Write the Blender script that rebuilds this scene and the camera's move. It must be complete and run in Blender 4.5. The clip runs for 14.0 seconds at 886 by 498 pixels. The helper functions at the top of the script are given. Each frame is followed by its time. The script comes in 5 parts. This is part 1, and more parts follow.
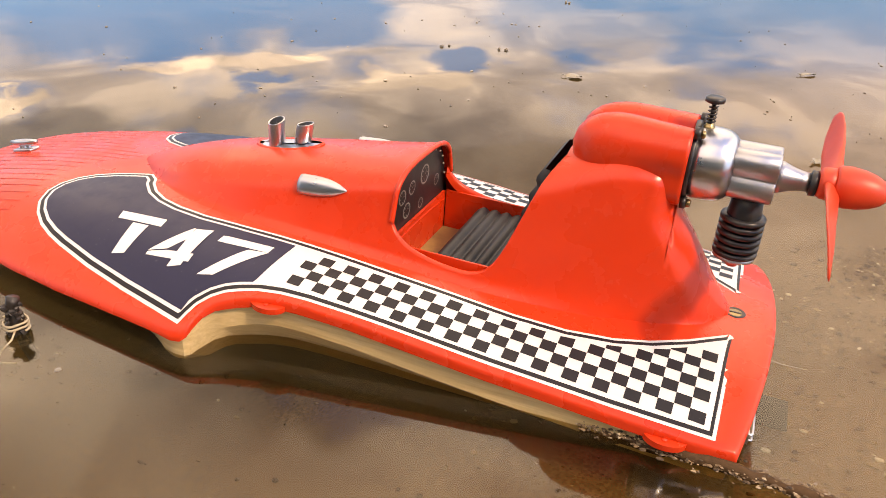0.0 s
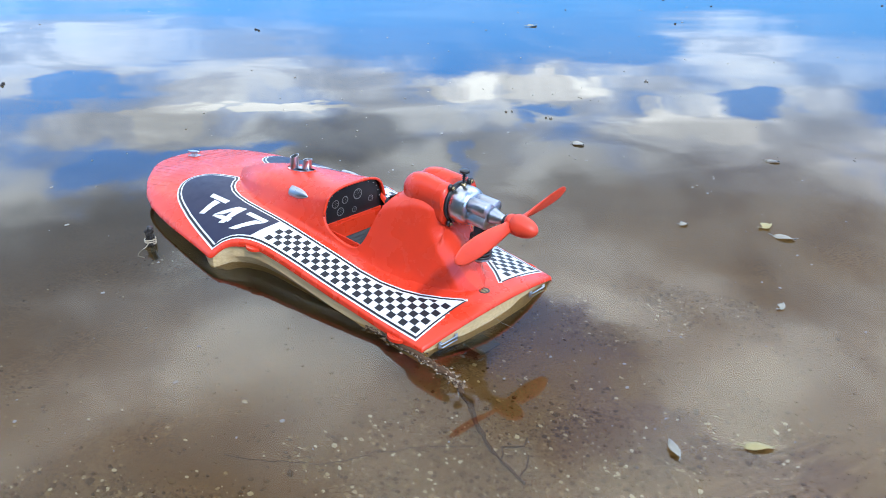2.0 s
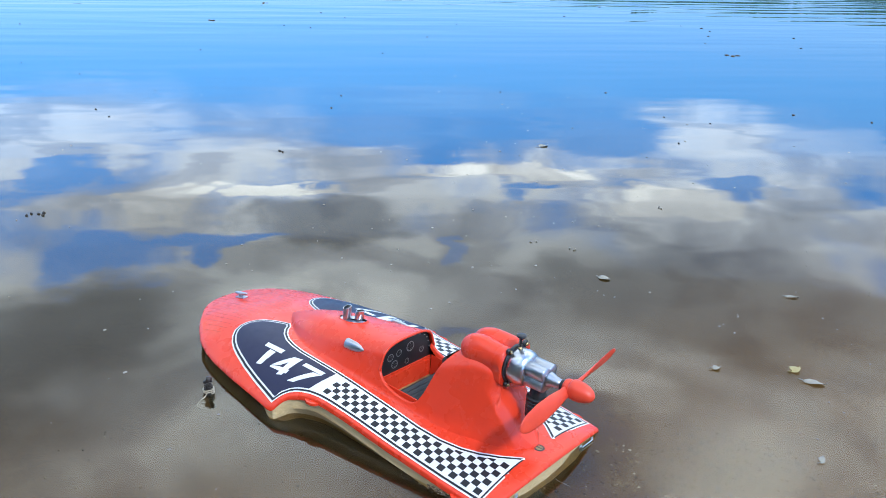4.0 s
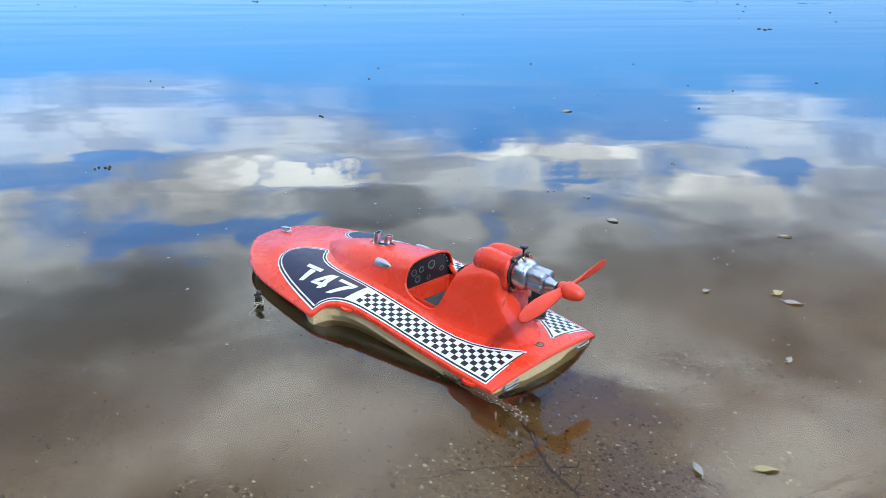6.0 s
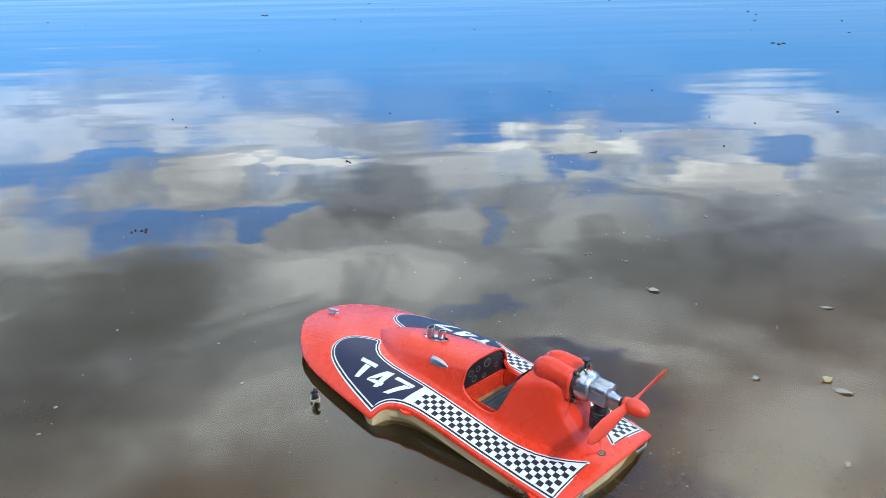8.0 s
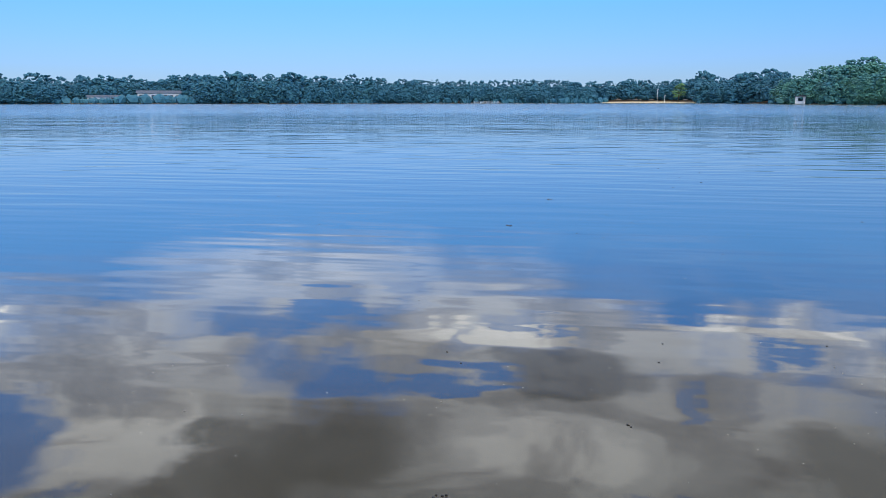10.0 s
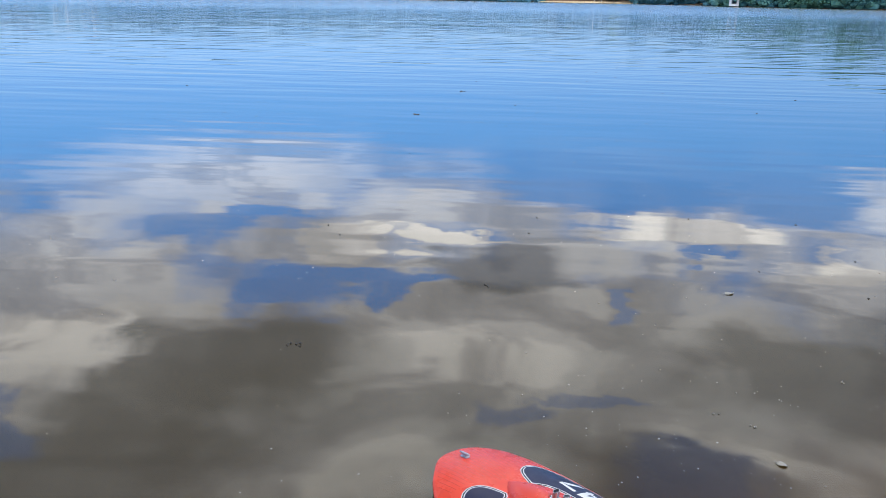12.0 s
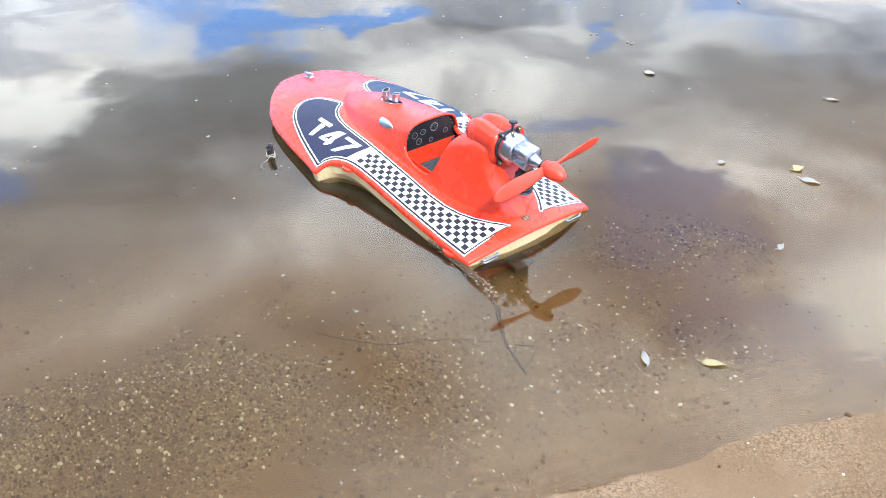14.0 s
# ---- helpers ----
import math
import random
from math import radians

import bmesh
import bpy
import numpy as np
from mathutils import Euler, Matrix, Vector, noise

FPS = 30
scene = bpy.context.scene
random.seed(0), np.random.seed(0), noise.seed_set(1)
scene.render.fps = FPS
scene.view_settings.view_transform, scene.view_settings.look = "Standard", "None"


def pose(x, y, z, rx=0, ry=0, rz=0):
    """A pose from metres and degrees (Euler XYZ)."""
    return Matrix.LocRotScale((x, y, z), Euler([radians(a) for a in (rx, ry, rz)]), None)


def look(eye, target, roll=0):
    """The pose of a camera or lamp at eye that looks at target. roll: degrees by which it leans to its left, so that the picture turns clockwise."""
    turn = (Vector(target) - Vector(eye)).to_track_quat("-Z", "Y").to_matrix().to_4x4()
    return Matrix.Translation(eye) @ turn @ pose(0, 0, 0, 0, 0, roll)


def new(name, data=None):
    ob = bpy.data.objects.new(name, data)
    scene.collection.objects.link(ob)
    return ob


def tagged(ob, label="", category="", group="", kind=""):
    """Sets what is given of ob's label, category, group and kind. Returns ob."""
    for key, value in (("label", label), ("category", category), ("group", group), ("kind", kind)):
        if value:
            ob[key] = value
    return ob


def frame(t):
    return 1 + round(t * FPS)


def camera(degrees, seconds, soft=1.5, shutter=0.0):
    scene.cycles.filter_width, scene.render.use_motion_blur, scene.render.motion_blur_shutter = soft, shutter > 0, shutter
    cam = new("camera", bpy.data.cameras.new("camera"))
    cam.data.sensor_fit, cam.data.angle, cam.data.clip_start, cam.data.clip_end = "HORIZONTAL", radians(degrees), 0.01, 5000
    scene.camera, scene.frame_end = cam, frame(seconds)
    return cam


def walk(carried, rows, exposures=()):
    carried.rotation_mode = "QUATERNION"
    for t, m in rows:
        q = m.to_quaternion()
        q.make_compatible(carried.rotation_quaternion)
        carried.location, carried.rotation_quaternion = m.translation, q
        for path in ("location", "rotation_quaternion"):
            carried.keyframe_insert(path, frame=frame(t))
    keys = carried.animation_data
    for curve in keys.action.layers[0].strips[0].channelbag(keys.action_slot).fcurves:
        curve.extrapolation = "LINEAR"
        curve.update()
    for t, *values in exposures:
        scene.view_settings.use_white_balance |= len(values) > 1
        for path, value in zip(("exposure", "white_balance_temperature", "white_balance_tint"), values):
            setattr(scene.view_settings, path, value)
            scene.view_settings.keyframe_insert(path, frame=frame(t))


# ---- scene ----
cam = camera(58.25, 14.0, soft=0.8)
# seconds, x, y, z, yaw to the left of +y, pitch up, roll
PATH = [
    (0.0, -0.0251, -0.4156, 0.2651, 21.503, -28.562, 2.032),
    (0.5, 0.0666, -0.3962, 0.2925, 21.423, -30.104, 3.752),
    (1.0, 0.2062, -0.4334, 0.3189, 29.244, -29.141, 1.104),
    (1.5, 0.3966, -0.5884, 0.4278, 35.483, -27.622, 1.400),
    (2.0, 0.4253, -0.5446, 0.4247, 42.074, -27.052, 1.139),
    (2.5, 0.4409, -0.5186, 0.4162, 42.407, -30.954, 1.829),
    (3.0, 0.4332, -0.5023, 0.3946, 42.880, -31.241, 2.211),
    (3.5, 0.3806, -0.5381, 0.4695, 41.805, -30.931, 3.244),
    (4.0, 0.3777, -0.5998, 0.5178, 41.374, -21.114, 1.325),
    (4.2, 0.3861, -0.6369, 0.5110, 40.717, -21.105, 1.670),
    (6.3, 0.5115, -0.6966, 0.4998, 45.153, -22.579, 0.651),
    (6.5, 0.5080, -0.6957, 0.5110, 44.805, -23.083, 1.537),
    (7.0, 0.5135, -0.6755, 0.5012, 45.917, -23.129, 0.675),
    (7.5, 0.4943, -0.6813, 0.5290, 45.288, -23.667, 1.100),
    (8.0, 0.4206, -0.7127, 0.6429, 44.618, -22.956, -0.429),
    (8.5, 0.3189, -0.7817, 0.7481, 42.256, -17.373, 0.239),
    (8.7, 0.2505, -0.7716, 0.7977, 41.904, -15.281, 1.933),
    (9.0, 0.2336, -0.7725, 0.8519, 44.239, -12.162, 1.409),
    (9.2, 0.2318, -0.7983, 0.8855, 47.208, -11.389, 1.025),
    (11.3, 0.3337, -0.8995, 0.8775, 69.471, -10.956, -1.575),
    (11.5, 0.3599, -0.8692, 0.8673, 64.618, -11.654, -0.332),
    (12.0, 0.4449, -0.7630, 0.8077, 54.351, -17.483, 1.032),
    (12.5, 0.5393, -0.6828, 0.7180, 49.341, -20.494, -1.126),
    (13.0, 0.5703, -0.6226, 0.6396, 51.671, -30.808, -1.137),
    (13.5, 0.5717, -0.6007, 0.5585, 51.904, -35.513, -1.200),
    (14.0, 0.5788, -0.5787, 0.5823, 52.671, -36.467, -0.973),
]


def carried_pose(x, y, z, yaw, pitch, roll):
    return pose(x, y, z, 0, 0, yaw) @ pose(0, 0, 0, 90 + pitch, 0, 0) @ pose(0, 0, 0, 0, 0, roll)


# seconds, stops, kelvin, tint: the clip starts warm and hazy, and darkens when the camera lifts to the bright sky
EXPOSURES = [(0.0, 1.16, 11000, 24), (0.6, 1.10, 9100, 22), (1.2, 1.20, 6800, 12), (1.6, 1.16, 6050, 6), (2.4, 1.12, 5600, 5), (3.0, 1.06, 5550, 4), (3.5, 1.30, 5450, 4), (4.0, 0.98, 5650, 3), (6.5, 0.92, 5700, 3), (8.0, 0.86, 5750, 3), (8.5, 0.96, 5800, 4), (9.0, 0.50, 5800, 6), (11.5, 0.26, 5950, 10), (12.0, 0.64, 6200, 10), (12.4, 0.76, 6650, 10), (13.0, 1.18, 6300, 10), (13.5, 1.62, 6400, 9), (14.0, 1.84, 5950, 8)]
walk(cam, [(r[0], carried_pose(*r[1:])) for r in PATH], exposures=EXPOSURES)

# ---- sky, clouds and sun ----
SUN_DIR = Vector((0.74, -0.26, 0.80)).normalized()
SUN_EL = math.asin(SUN_DIR.z)
SUN_AZ = math.atan2(SUN_DIR.x, SUN_DIR.y)


def make_world():
    w = bpy.data.worlds.new("sky")
    scene.world = w
    w.use_nodes = True
    nt = w.node_tree
    nt.nodes.clear()
    N, L = nt.nodes.new, nt.links.new
    out = N("ShaderNodeOutputWorld")
    bg = N("ShaderNodeBackground")
    bg.inputs["Strength"].default_value = 0.15
    sky = N("ShaderNodeTexSky")
    sky.sky_type = "NISHITA"
    sky.sun_disc = False
    sky.sun_elevation = SUN_EL
    sky.sun_rotation = SUN_AZ
    sky.air_density, sky.dust_density, sky.ozone_density = 1.0, 0.1, 3.0
    co = N("ShaderNodeTexCoord")
    sep = N("ShaderNodeSeparateXYZ")
    L(co.outputs["Generated"], sep.inputs[0])

    def mth(op, a, b=None, c=None):
        n = N("ShaderNodeMath")
        n.operation = op
        for i, v in enumerate((a, b, c)):
            if v is None:
                continue
            if isinstance(v, (int, float)):
                n.inputs[i].default_value = v
            else:
                L(v, n.inputs[i])
        return n.outputs[0]

    up = mth("ADD", mth("MAXIMUM", sep.outputs[2], 0.0), 0.10)
    px, py = mth("DIVIDE", sep.outputs[0], up), mth("DIVIDE", sep.outputs[1], up)
    com = N("ShaderNodeCombineXYZ")
    L(px, com.inputs[0])
    L(py, com.inputs[1])
    com.inputs[2].default_value = 3.7

    def cloud_noise(scale, detail, rough, dist=0.0):
        n = N("ShaderNodeTexNoise")
        n.inputs["Scale"].default_value = scale
        n.inputs["Detail"].default_value = detail
        n.inputs["Roughness"].default_value = rough
        n.inputs["Distortion"].default_value = dist
        L(com.outputs[0], n.inputs["Vector"])
        return n.outputs["Fac"]

    def ramp(fac, stops):
        n = N("ShaderNodeValToRGB")
        el = n.color_ramp.elements
        while len(el) < len(stops):
            el.new(0.5)
        for e, (p, c) in zip(el, stops):
            e.position, e.color = p, (*c, 1)
        L(fac, n.inputs[0])
        return n.outputs[0]

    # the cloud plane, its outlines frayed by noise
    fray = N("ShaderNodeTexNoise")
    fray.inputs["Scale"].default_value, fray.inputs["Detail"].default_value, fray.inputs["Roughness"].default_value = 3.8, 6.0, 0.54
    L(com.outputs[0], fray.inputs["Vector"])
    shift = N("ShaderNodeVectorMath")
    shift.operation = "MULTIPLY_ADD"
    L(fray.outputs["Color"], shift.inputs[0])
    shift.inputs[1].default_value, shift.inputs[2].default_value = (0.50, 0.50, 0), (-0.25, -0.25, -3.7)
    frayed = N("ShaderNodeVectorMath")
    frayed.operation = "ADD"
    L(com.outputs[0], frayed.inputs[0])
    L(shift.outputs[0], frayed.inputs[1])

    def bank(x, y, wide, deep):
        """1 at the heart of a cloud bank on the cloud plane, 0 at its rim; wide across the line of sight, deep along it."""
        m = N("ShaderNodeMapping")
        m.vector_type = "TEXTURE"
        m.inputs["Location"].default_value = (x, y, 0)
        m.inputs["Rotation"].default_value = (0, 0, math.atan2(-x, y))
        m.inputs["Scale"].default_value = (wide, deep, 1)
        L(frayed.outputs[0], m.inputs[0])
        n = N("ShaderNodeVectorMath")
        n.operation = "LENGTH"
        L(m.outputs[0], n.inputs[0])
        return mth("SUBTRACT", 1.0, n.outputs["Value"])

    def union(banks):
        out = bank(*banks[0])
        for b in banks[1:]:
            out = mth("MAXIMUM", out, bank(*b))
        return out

    def step(v, a, b):
        n = N("ShaderNodeMapRange")
        n.interpolation_type = "SMOOTHSTEP"
        n.inputs["From Min"].default_value, n.inputs["From Max"].default_value = a, b
        L(v, n.inputs["Value"])
        return n.outputs[0]

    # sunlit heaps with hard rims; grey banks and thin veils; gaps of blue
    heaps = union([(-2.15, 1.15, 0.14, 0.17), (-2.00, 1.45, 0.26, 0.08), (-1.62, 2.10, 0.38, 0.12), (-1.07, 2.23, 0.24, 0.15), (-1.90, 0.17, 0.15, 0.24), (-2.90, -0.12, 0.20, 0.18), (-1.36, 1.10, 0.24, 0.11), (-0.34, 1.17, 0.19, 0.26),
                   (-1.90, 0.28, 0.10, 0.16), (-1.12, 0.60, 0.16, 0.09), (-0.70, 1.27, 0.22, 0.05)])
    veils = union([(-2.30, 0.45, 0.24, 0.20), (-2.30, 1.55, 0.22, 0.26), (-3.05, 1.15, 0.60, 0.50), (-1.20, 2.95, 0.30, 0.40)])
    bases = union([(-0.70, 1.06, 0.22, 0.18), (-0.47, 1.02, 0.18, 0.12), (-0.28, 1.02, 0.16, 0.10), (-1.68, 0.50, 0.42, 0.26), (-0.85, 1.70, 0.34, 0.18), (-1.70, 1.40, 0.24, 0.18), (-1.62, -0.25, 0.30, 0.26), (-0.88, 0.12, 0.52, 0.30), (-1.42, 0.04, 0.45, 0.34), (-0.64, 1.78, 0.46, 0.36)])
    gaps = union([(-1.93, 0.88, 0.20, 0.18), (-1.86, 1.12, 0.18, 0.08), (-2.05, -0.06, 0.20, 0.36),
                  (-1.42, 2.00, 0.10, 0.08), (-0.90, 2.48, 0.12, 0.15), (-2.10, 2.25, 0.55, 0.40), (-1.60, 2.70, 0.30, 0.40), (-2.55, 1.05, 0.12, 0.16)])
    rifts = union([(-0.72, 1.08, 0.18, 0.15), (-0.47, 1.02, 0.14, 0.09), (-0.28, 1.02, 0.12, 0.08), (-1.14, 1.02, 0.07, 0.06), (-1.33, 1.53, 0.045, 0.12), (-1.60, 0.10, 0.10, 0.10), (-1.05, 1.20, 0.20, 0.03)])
    reach = N("ShaderNodeVectorMath")
    reach.operation = "LENGTH"
    L(frayed.outputs[0], reach.inputs[0])
    overhead = step(reach.outputs["Value"], 2.46, 2.05)
    deck = step(reach.outputs["Value"], 3.90, 2.30)
    heap = cloud_noise(1.7, 9.0, 0.52, 0.45)
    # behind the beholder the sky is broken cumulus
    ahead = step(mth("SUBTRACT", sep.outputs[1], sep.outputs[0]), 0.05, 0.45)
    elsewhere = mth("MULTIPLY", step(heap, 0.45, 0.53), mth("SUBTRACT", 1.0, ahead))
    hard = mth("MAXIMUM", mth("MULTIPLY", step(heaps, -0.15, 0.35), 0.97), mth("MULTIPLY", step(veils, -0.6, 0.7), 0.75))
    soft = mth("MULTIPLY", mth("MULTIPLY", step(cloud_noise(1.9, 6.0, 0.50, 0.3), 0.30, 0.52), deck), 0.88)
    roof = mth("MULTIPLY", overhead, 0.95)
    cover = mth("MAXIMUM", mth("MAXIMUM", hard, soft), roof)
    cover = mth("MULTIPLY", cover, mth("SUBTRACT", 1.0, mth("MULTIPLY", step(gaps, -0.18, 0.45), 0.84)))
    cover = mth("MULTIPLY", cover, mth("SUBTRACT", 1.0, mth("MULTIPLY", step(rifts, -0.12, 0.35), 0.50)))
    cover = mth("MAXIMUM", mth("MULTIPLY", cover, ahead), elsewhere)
    low = ramp(sep.outputs[2], [(0.10, (0, 0, 0)), (0.24, (1, 1, 1))])
    mask = mth("MULTIPLY", cover, low)
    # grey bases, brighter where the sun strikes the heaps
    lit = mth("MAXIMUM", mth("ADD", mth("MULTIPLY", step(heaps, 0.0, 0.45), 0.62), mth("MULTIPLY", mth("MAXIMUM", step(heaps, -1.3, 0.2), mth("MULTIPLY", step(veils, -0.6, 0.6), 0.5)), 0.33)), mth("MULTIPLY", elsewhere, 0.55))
    billow = ramp(cloud_noise(2.4, 8.0, 0.56, 0.5), [(0.34, (0.58, 0.59, 0.62)), (0.48, (0.88, 0.88, 0.90)), (0.535, (1.20, 1.19, 1.17)), (0.70, (1.42, 1.41, 1.38))])
    tone = N("ShaderNodeMix")
    tone.data_type = "RGBA"
    L(lit, tone.inputs["Factor"])
    tone.inputs["A"].default_value, tone.inputs["B"].default_value = (8.2, 8.2, 8.15, 1), (12.6, 12.3, 11.7, 1)
    body_mix = N("ShaderNodeMix")
    body_mix.data_type, body_mix.blend_type = "RGBA", "MULTIPLY"
    body_mix.inputs["Factor"].default_value = 1.0
    shade = N("ShaderNodeMix")
    shade.data_type, shade.blend_type = "RGBA", "MULTIPLY"
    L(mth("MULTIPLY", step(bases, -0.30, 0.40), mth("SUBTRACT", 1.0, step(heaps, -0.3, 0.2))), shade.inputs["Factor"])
    L(tone.outputs["Result"], shade.inputs["A"])
    shade.inputs["B"].default_value = (0.41, 0.42, 0.44, 1)
    L(shade.outputs["Result"], body_mix.inputs["A"])
    L(billow, body_mix.inputs["B"])
    body = body_mix.outputs["Result"]
    mix = N("ShaderNodeMix")
    mix.data_type = "RGBA"
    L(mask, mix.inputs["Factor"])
    deep = N("ShaderNodeMix")
    deep.data_type, deep.blend_type = "RGBA", "MULTIPLY"
    deep.inputs["Factor"].default_value = 1.0
    L(ramp(sep.outputs[2], [(0.0, (0.245, 0.31, 0.49)), (0.06, (0.295, 0.40, 0.64)), (0.11, (0.31, 0.48, 0.74)), (0.17, (0.32, 0.67, 1.0)), (0.40, (0.48, 1.18, 1.80)), (1.0, (0.40, 0.90, 1.4))]), deep.inputs["B"])
    L(sky.outputs[0], deep.inputs["A"])
    L(deep.outputs["Result"], mix.inputs["A"])
    lift = N("ShaderNodeMix")
    lift.data_type, lift.blend_type = "RGBA", "MULTIPLY"
    lift.inputs["Factor"].default_value = 1.0
    L(body, lift.inputs["A"])
    L(ramp(sep.outputs[2], [(0.22, (0.88, 0.87, 0.86)), (0.34, (0.69, 0.68, 0.67)), (0.47, (0.75, 0.75, 0.75)), (0.62, (0.92, 0.92, 0.91)), (0.80, (0.84, 0.84, 0.83))]), lift.inputs["B"])
    L(lift.outputs["Result"], mix.inputs["B"])
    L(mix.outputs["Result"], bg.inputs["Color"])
    L(bg.outputs[0], out.inputs[0])


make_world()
sun = new("sun", bpy.data.lights.new("sun", "SUN"))
sun.data.energy = 1.3
sun.data.angle = radians(4)
sun.data.color = (1.0, 0.95, 0.87)
sun.matrix_world = look(SUN_DIR * 50, (0, 0, 0))

# ---- materials ----


class Mat:
    """A small builder for node materials on object coordinates."""

    def __init__(self, name, rough=0.5, metal=0.0, color=(0.5, 0.5, 0.5), **more):
        self.m = bpy.data.materials.new(name)
        self.m.use_nodes = True
        self.nt = self.m.node_tree
        self.b = self.nt.nodes["Principled BSDF"]
        self.b.inputs["Base Color"].default_value = (*color, 1)
        self.b.inputs["Roughness"].default_value = rough
        self.b.inputs["Metallic"].default_value = metal
        for k, v in more.items():
            self.b.inputs[k.replace("_", " ")].default_value = v
        self.co = self.nt.nodes.new("ShaderNodeTexCoord").outputs["Object"]
        self.bump_from = None

    def node(self, kind):
        return self.nt.nodes.new("ShaderNode" + kind)

    def link(self, a, b):
        self.nt.links.new(a, b)

    def scaled(self, sx, sy, sz):
        n = self.node("Mapping")
        n.inputs["Scale"].default_value = (sx, sy, sz)
        self.link(self.co, n.inputs[0])
        return n.outputs[0]

    def noise(self, scale, detail=4.0, rough=0.55, vec=None, dist=0.0):
        n = self.node("TexNoise")
        n.inputs["Scale"].default_value = scale
        n.inputs["Detail"].default_value = detail
        n.inputs["Roughness"].default_value = rough
        n.inputs["Distortion"].default_value = dist
        self.link(vec if vec is not None else self.co, n.inputs["Vector"])
        return n.outputs["Fac"]

    def ramp(self, fac, stops):
        n = self.node("ValToRGB")
        el = n.color_ramp.elements
        while len(el) < len(stops):
            el.new(0.5)
        for e, (p, c) in zip(el, stops):
            e.position, e.color = p, (*c, 1)
        self.link(fac, n.inputs[0])
        return n.outputs[0]

    def mix(self, fac, a, b, blend="MIX"):
        n = self.node("Mix")
        n.data_type, n.blend_type = "RGBA", blend
        for sock, v in ((n.inputs["Factor"], fac), (n.inputs["A"], a), (n.inputs["B"], b)):
            if isinstance(v, (int, float)):
                sock.default_value = v
            elif isinstance(v, tuple):
                sock.default_value = (*v, 1)
            else:
                self.link(v, sock)
        return n.outputs["Result"]

    def math(self, op, a, b=0.0):
        n = self.node("Math")
        n.operation = op
        for sock, v in zip(n.inputs, (a, b)):
            if isinstance(v, (int, float)):
                sock.default_value = v
            else:
                self.link(v, sock)
        return n.outputs[0]

    def base(self, sock):
        self.link(sock, self.b.inputs["Base Color"])
        return self

    def rough(self, sock):
        self.link(sock, self.b.inputs["Roughness"])
        return self

    def bump(self, height, strength=0.3, distance=0.001):
        n = self.node("Bump")
        n.inputs["Strength"].default_value = strength
        n.inputs["Distance"].default_value = distance
        self.link(height, n.inputs["Height"])
        if self.bump_from is not None:
            self.link(self.bump_from, n.inputs["Normal"])
        self.bump_from = n.outputs[0]
        self.link(n.outputs[0], self.b.inputs["Normal"])
        return self


def grey(v):
    return (v, v, v)


def red_gelcoat():
    m = Mat("red_gelcoat", rough=0.3, Specular_IOR_Level=0.38)
    tone = m.ramp(m.noise(18, 3), [(0.3, (0.62, 0.038, 0.013)), (0.7, (0.68, 0.046, 0.016))])
    m.base(m.mix(m.math("MULTIPLY", m.ramp(m.noise(160, 5), [(0.66, grey(0)), (0.80, grey(1))]), 0.12), tone, (0.62, 0.10, 0.06)))
    m.rough(m.ramp(m.noise(40, 4), [(0.3, grey(0.20)), (0.75, grey(0.38))]))
    m.bump(m.noise(60, 2), 0.10, 0.0005)
    return m.m


def prop_nylon():
    m = Mat("orange_red_nylon", rough=0.42)
    m.base(m.ramp(m.noise(60, 3), [(0.3, (0.60, 0.042, 0.016)), (0.7, (0.68, 0.058, 0.022))]))
    m.bump(m.noise(300, 2), 0.1, 0.0004)
    return m.m


def hull_wood():
    m = Mat("varnished_plywood", rough=0.38, Coat_Weight=0.3, Coat_Roughness=0.2)
    grain = m.noise(1.0, 6, 0.6, m.scaled(14, 220, 420), 0.4)
    m.base(m.mix(m.math("MULTIPLY", m.noise(30, 3), 0.5), m.ramp(grain, [(0.3, (0.46, 0.32, 0.15)), (0.7, (0.66, 0.50, 0.27))]), (0.55, 0.41, 0.21)))
    m.bump(grain, 0.15, 0.0004)
    return m.m


def vinyl(name, color, worn=0.06):
    m = Mat(name, rough=0.36, Specular_IOR_Level=0.22)
    speck = m.ramp(m.noise(420, 4), [(0.68, grey(0)), (0.76, grey(1))])
    wear = m.mix(m.math("MULTIPLY", speck, worn), color, (0.6, 0.58, 0.56))
    m.base(m.mix(m.math("MULTIPLY", m.noise(35, 4), 0.25), wear, tuple(c * 0.86 for c in color)))
    m.rough(m.ramp(m.noise(90, 3), [(0.3, grey(0.28)), (0.7, grey(0.45))]))
    return m.m


def metal(name, color, rough, streak=0.12):
    m = Mat(name, rough=rough, metal=1.0)
    s = m.noise(90, 4, 0.6)
    m.base(m.mix(m.math("MULTIPLY", m.noise(60, 3), 0.25), color, tuple(c * 0.72 for c in color)))
    m.rough(m.ramp(s, [(0.3, grey(max(0.03, rough - streak))), (0.7, grey(rough + streak))]))
    return m.m


def plain(name, color, rough, bump=0.15, scale=200):
    m = Mat(name, rough=rough)
    n = m.noise(scale, 4)
    m.base(m.mix(n, tuple(c * 0.7 for c in color), tuple(min(1, c * 1.25) for c in color)))
    m.bump(n, bump, 0.0006)
    return m.m


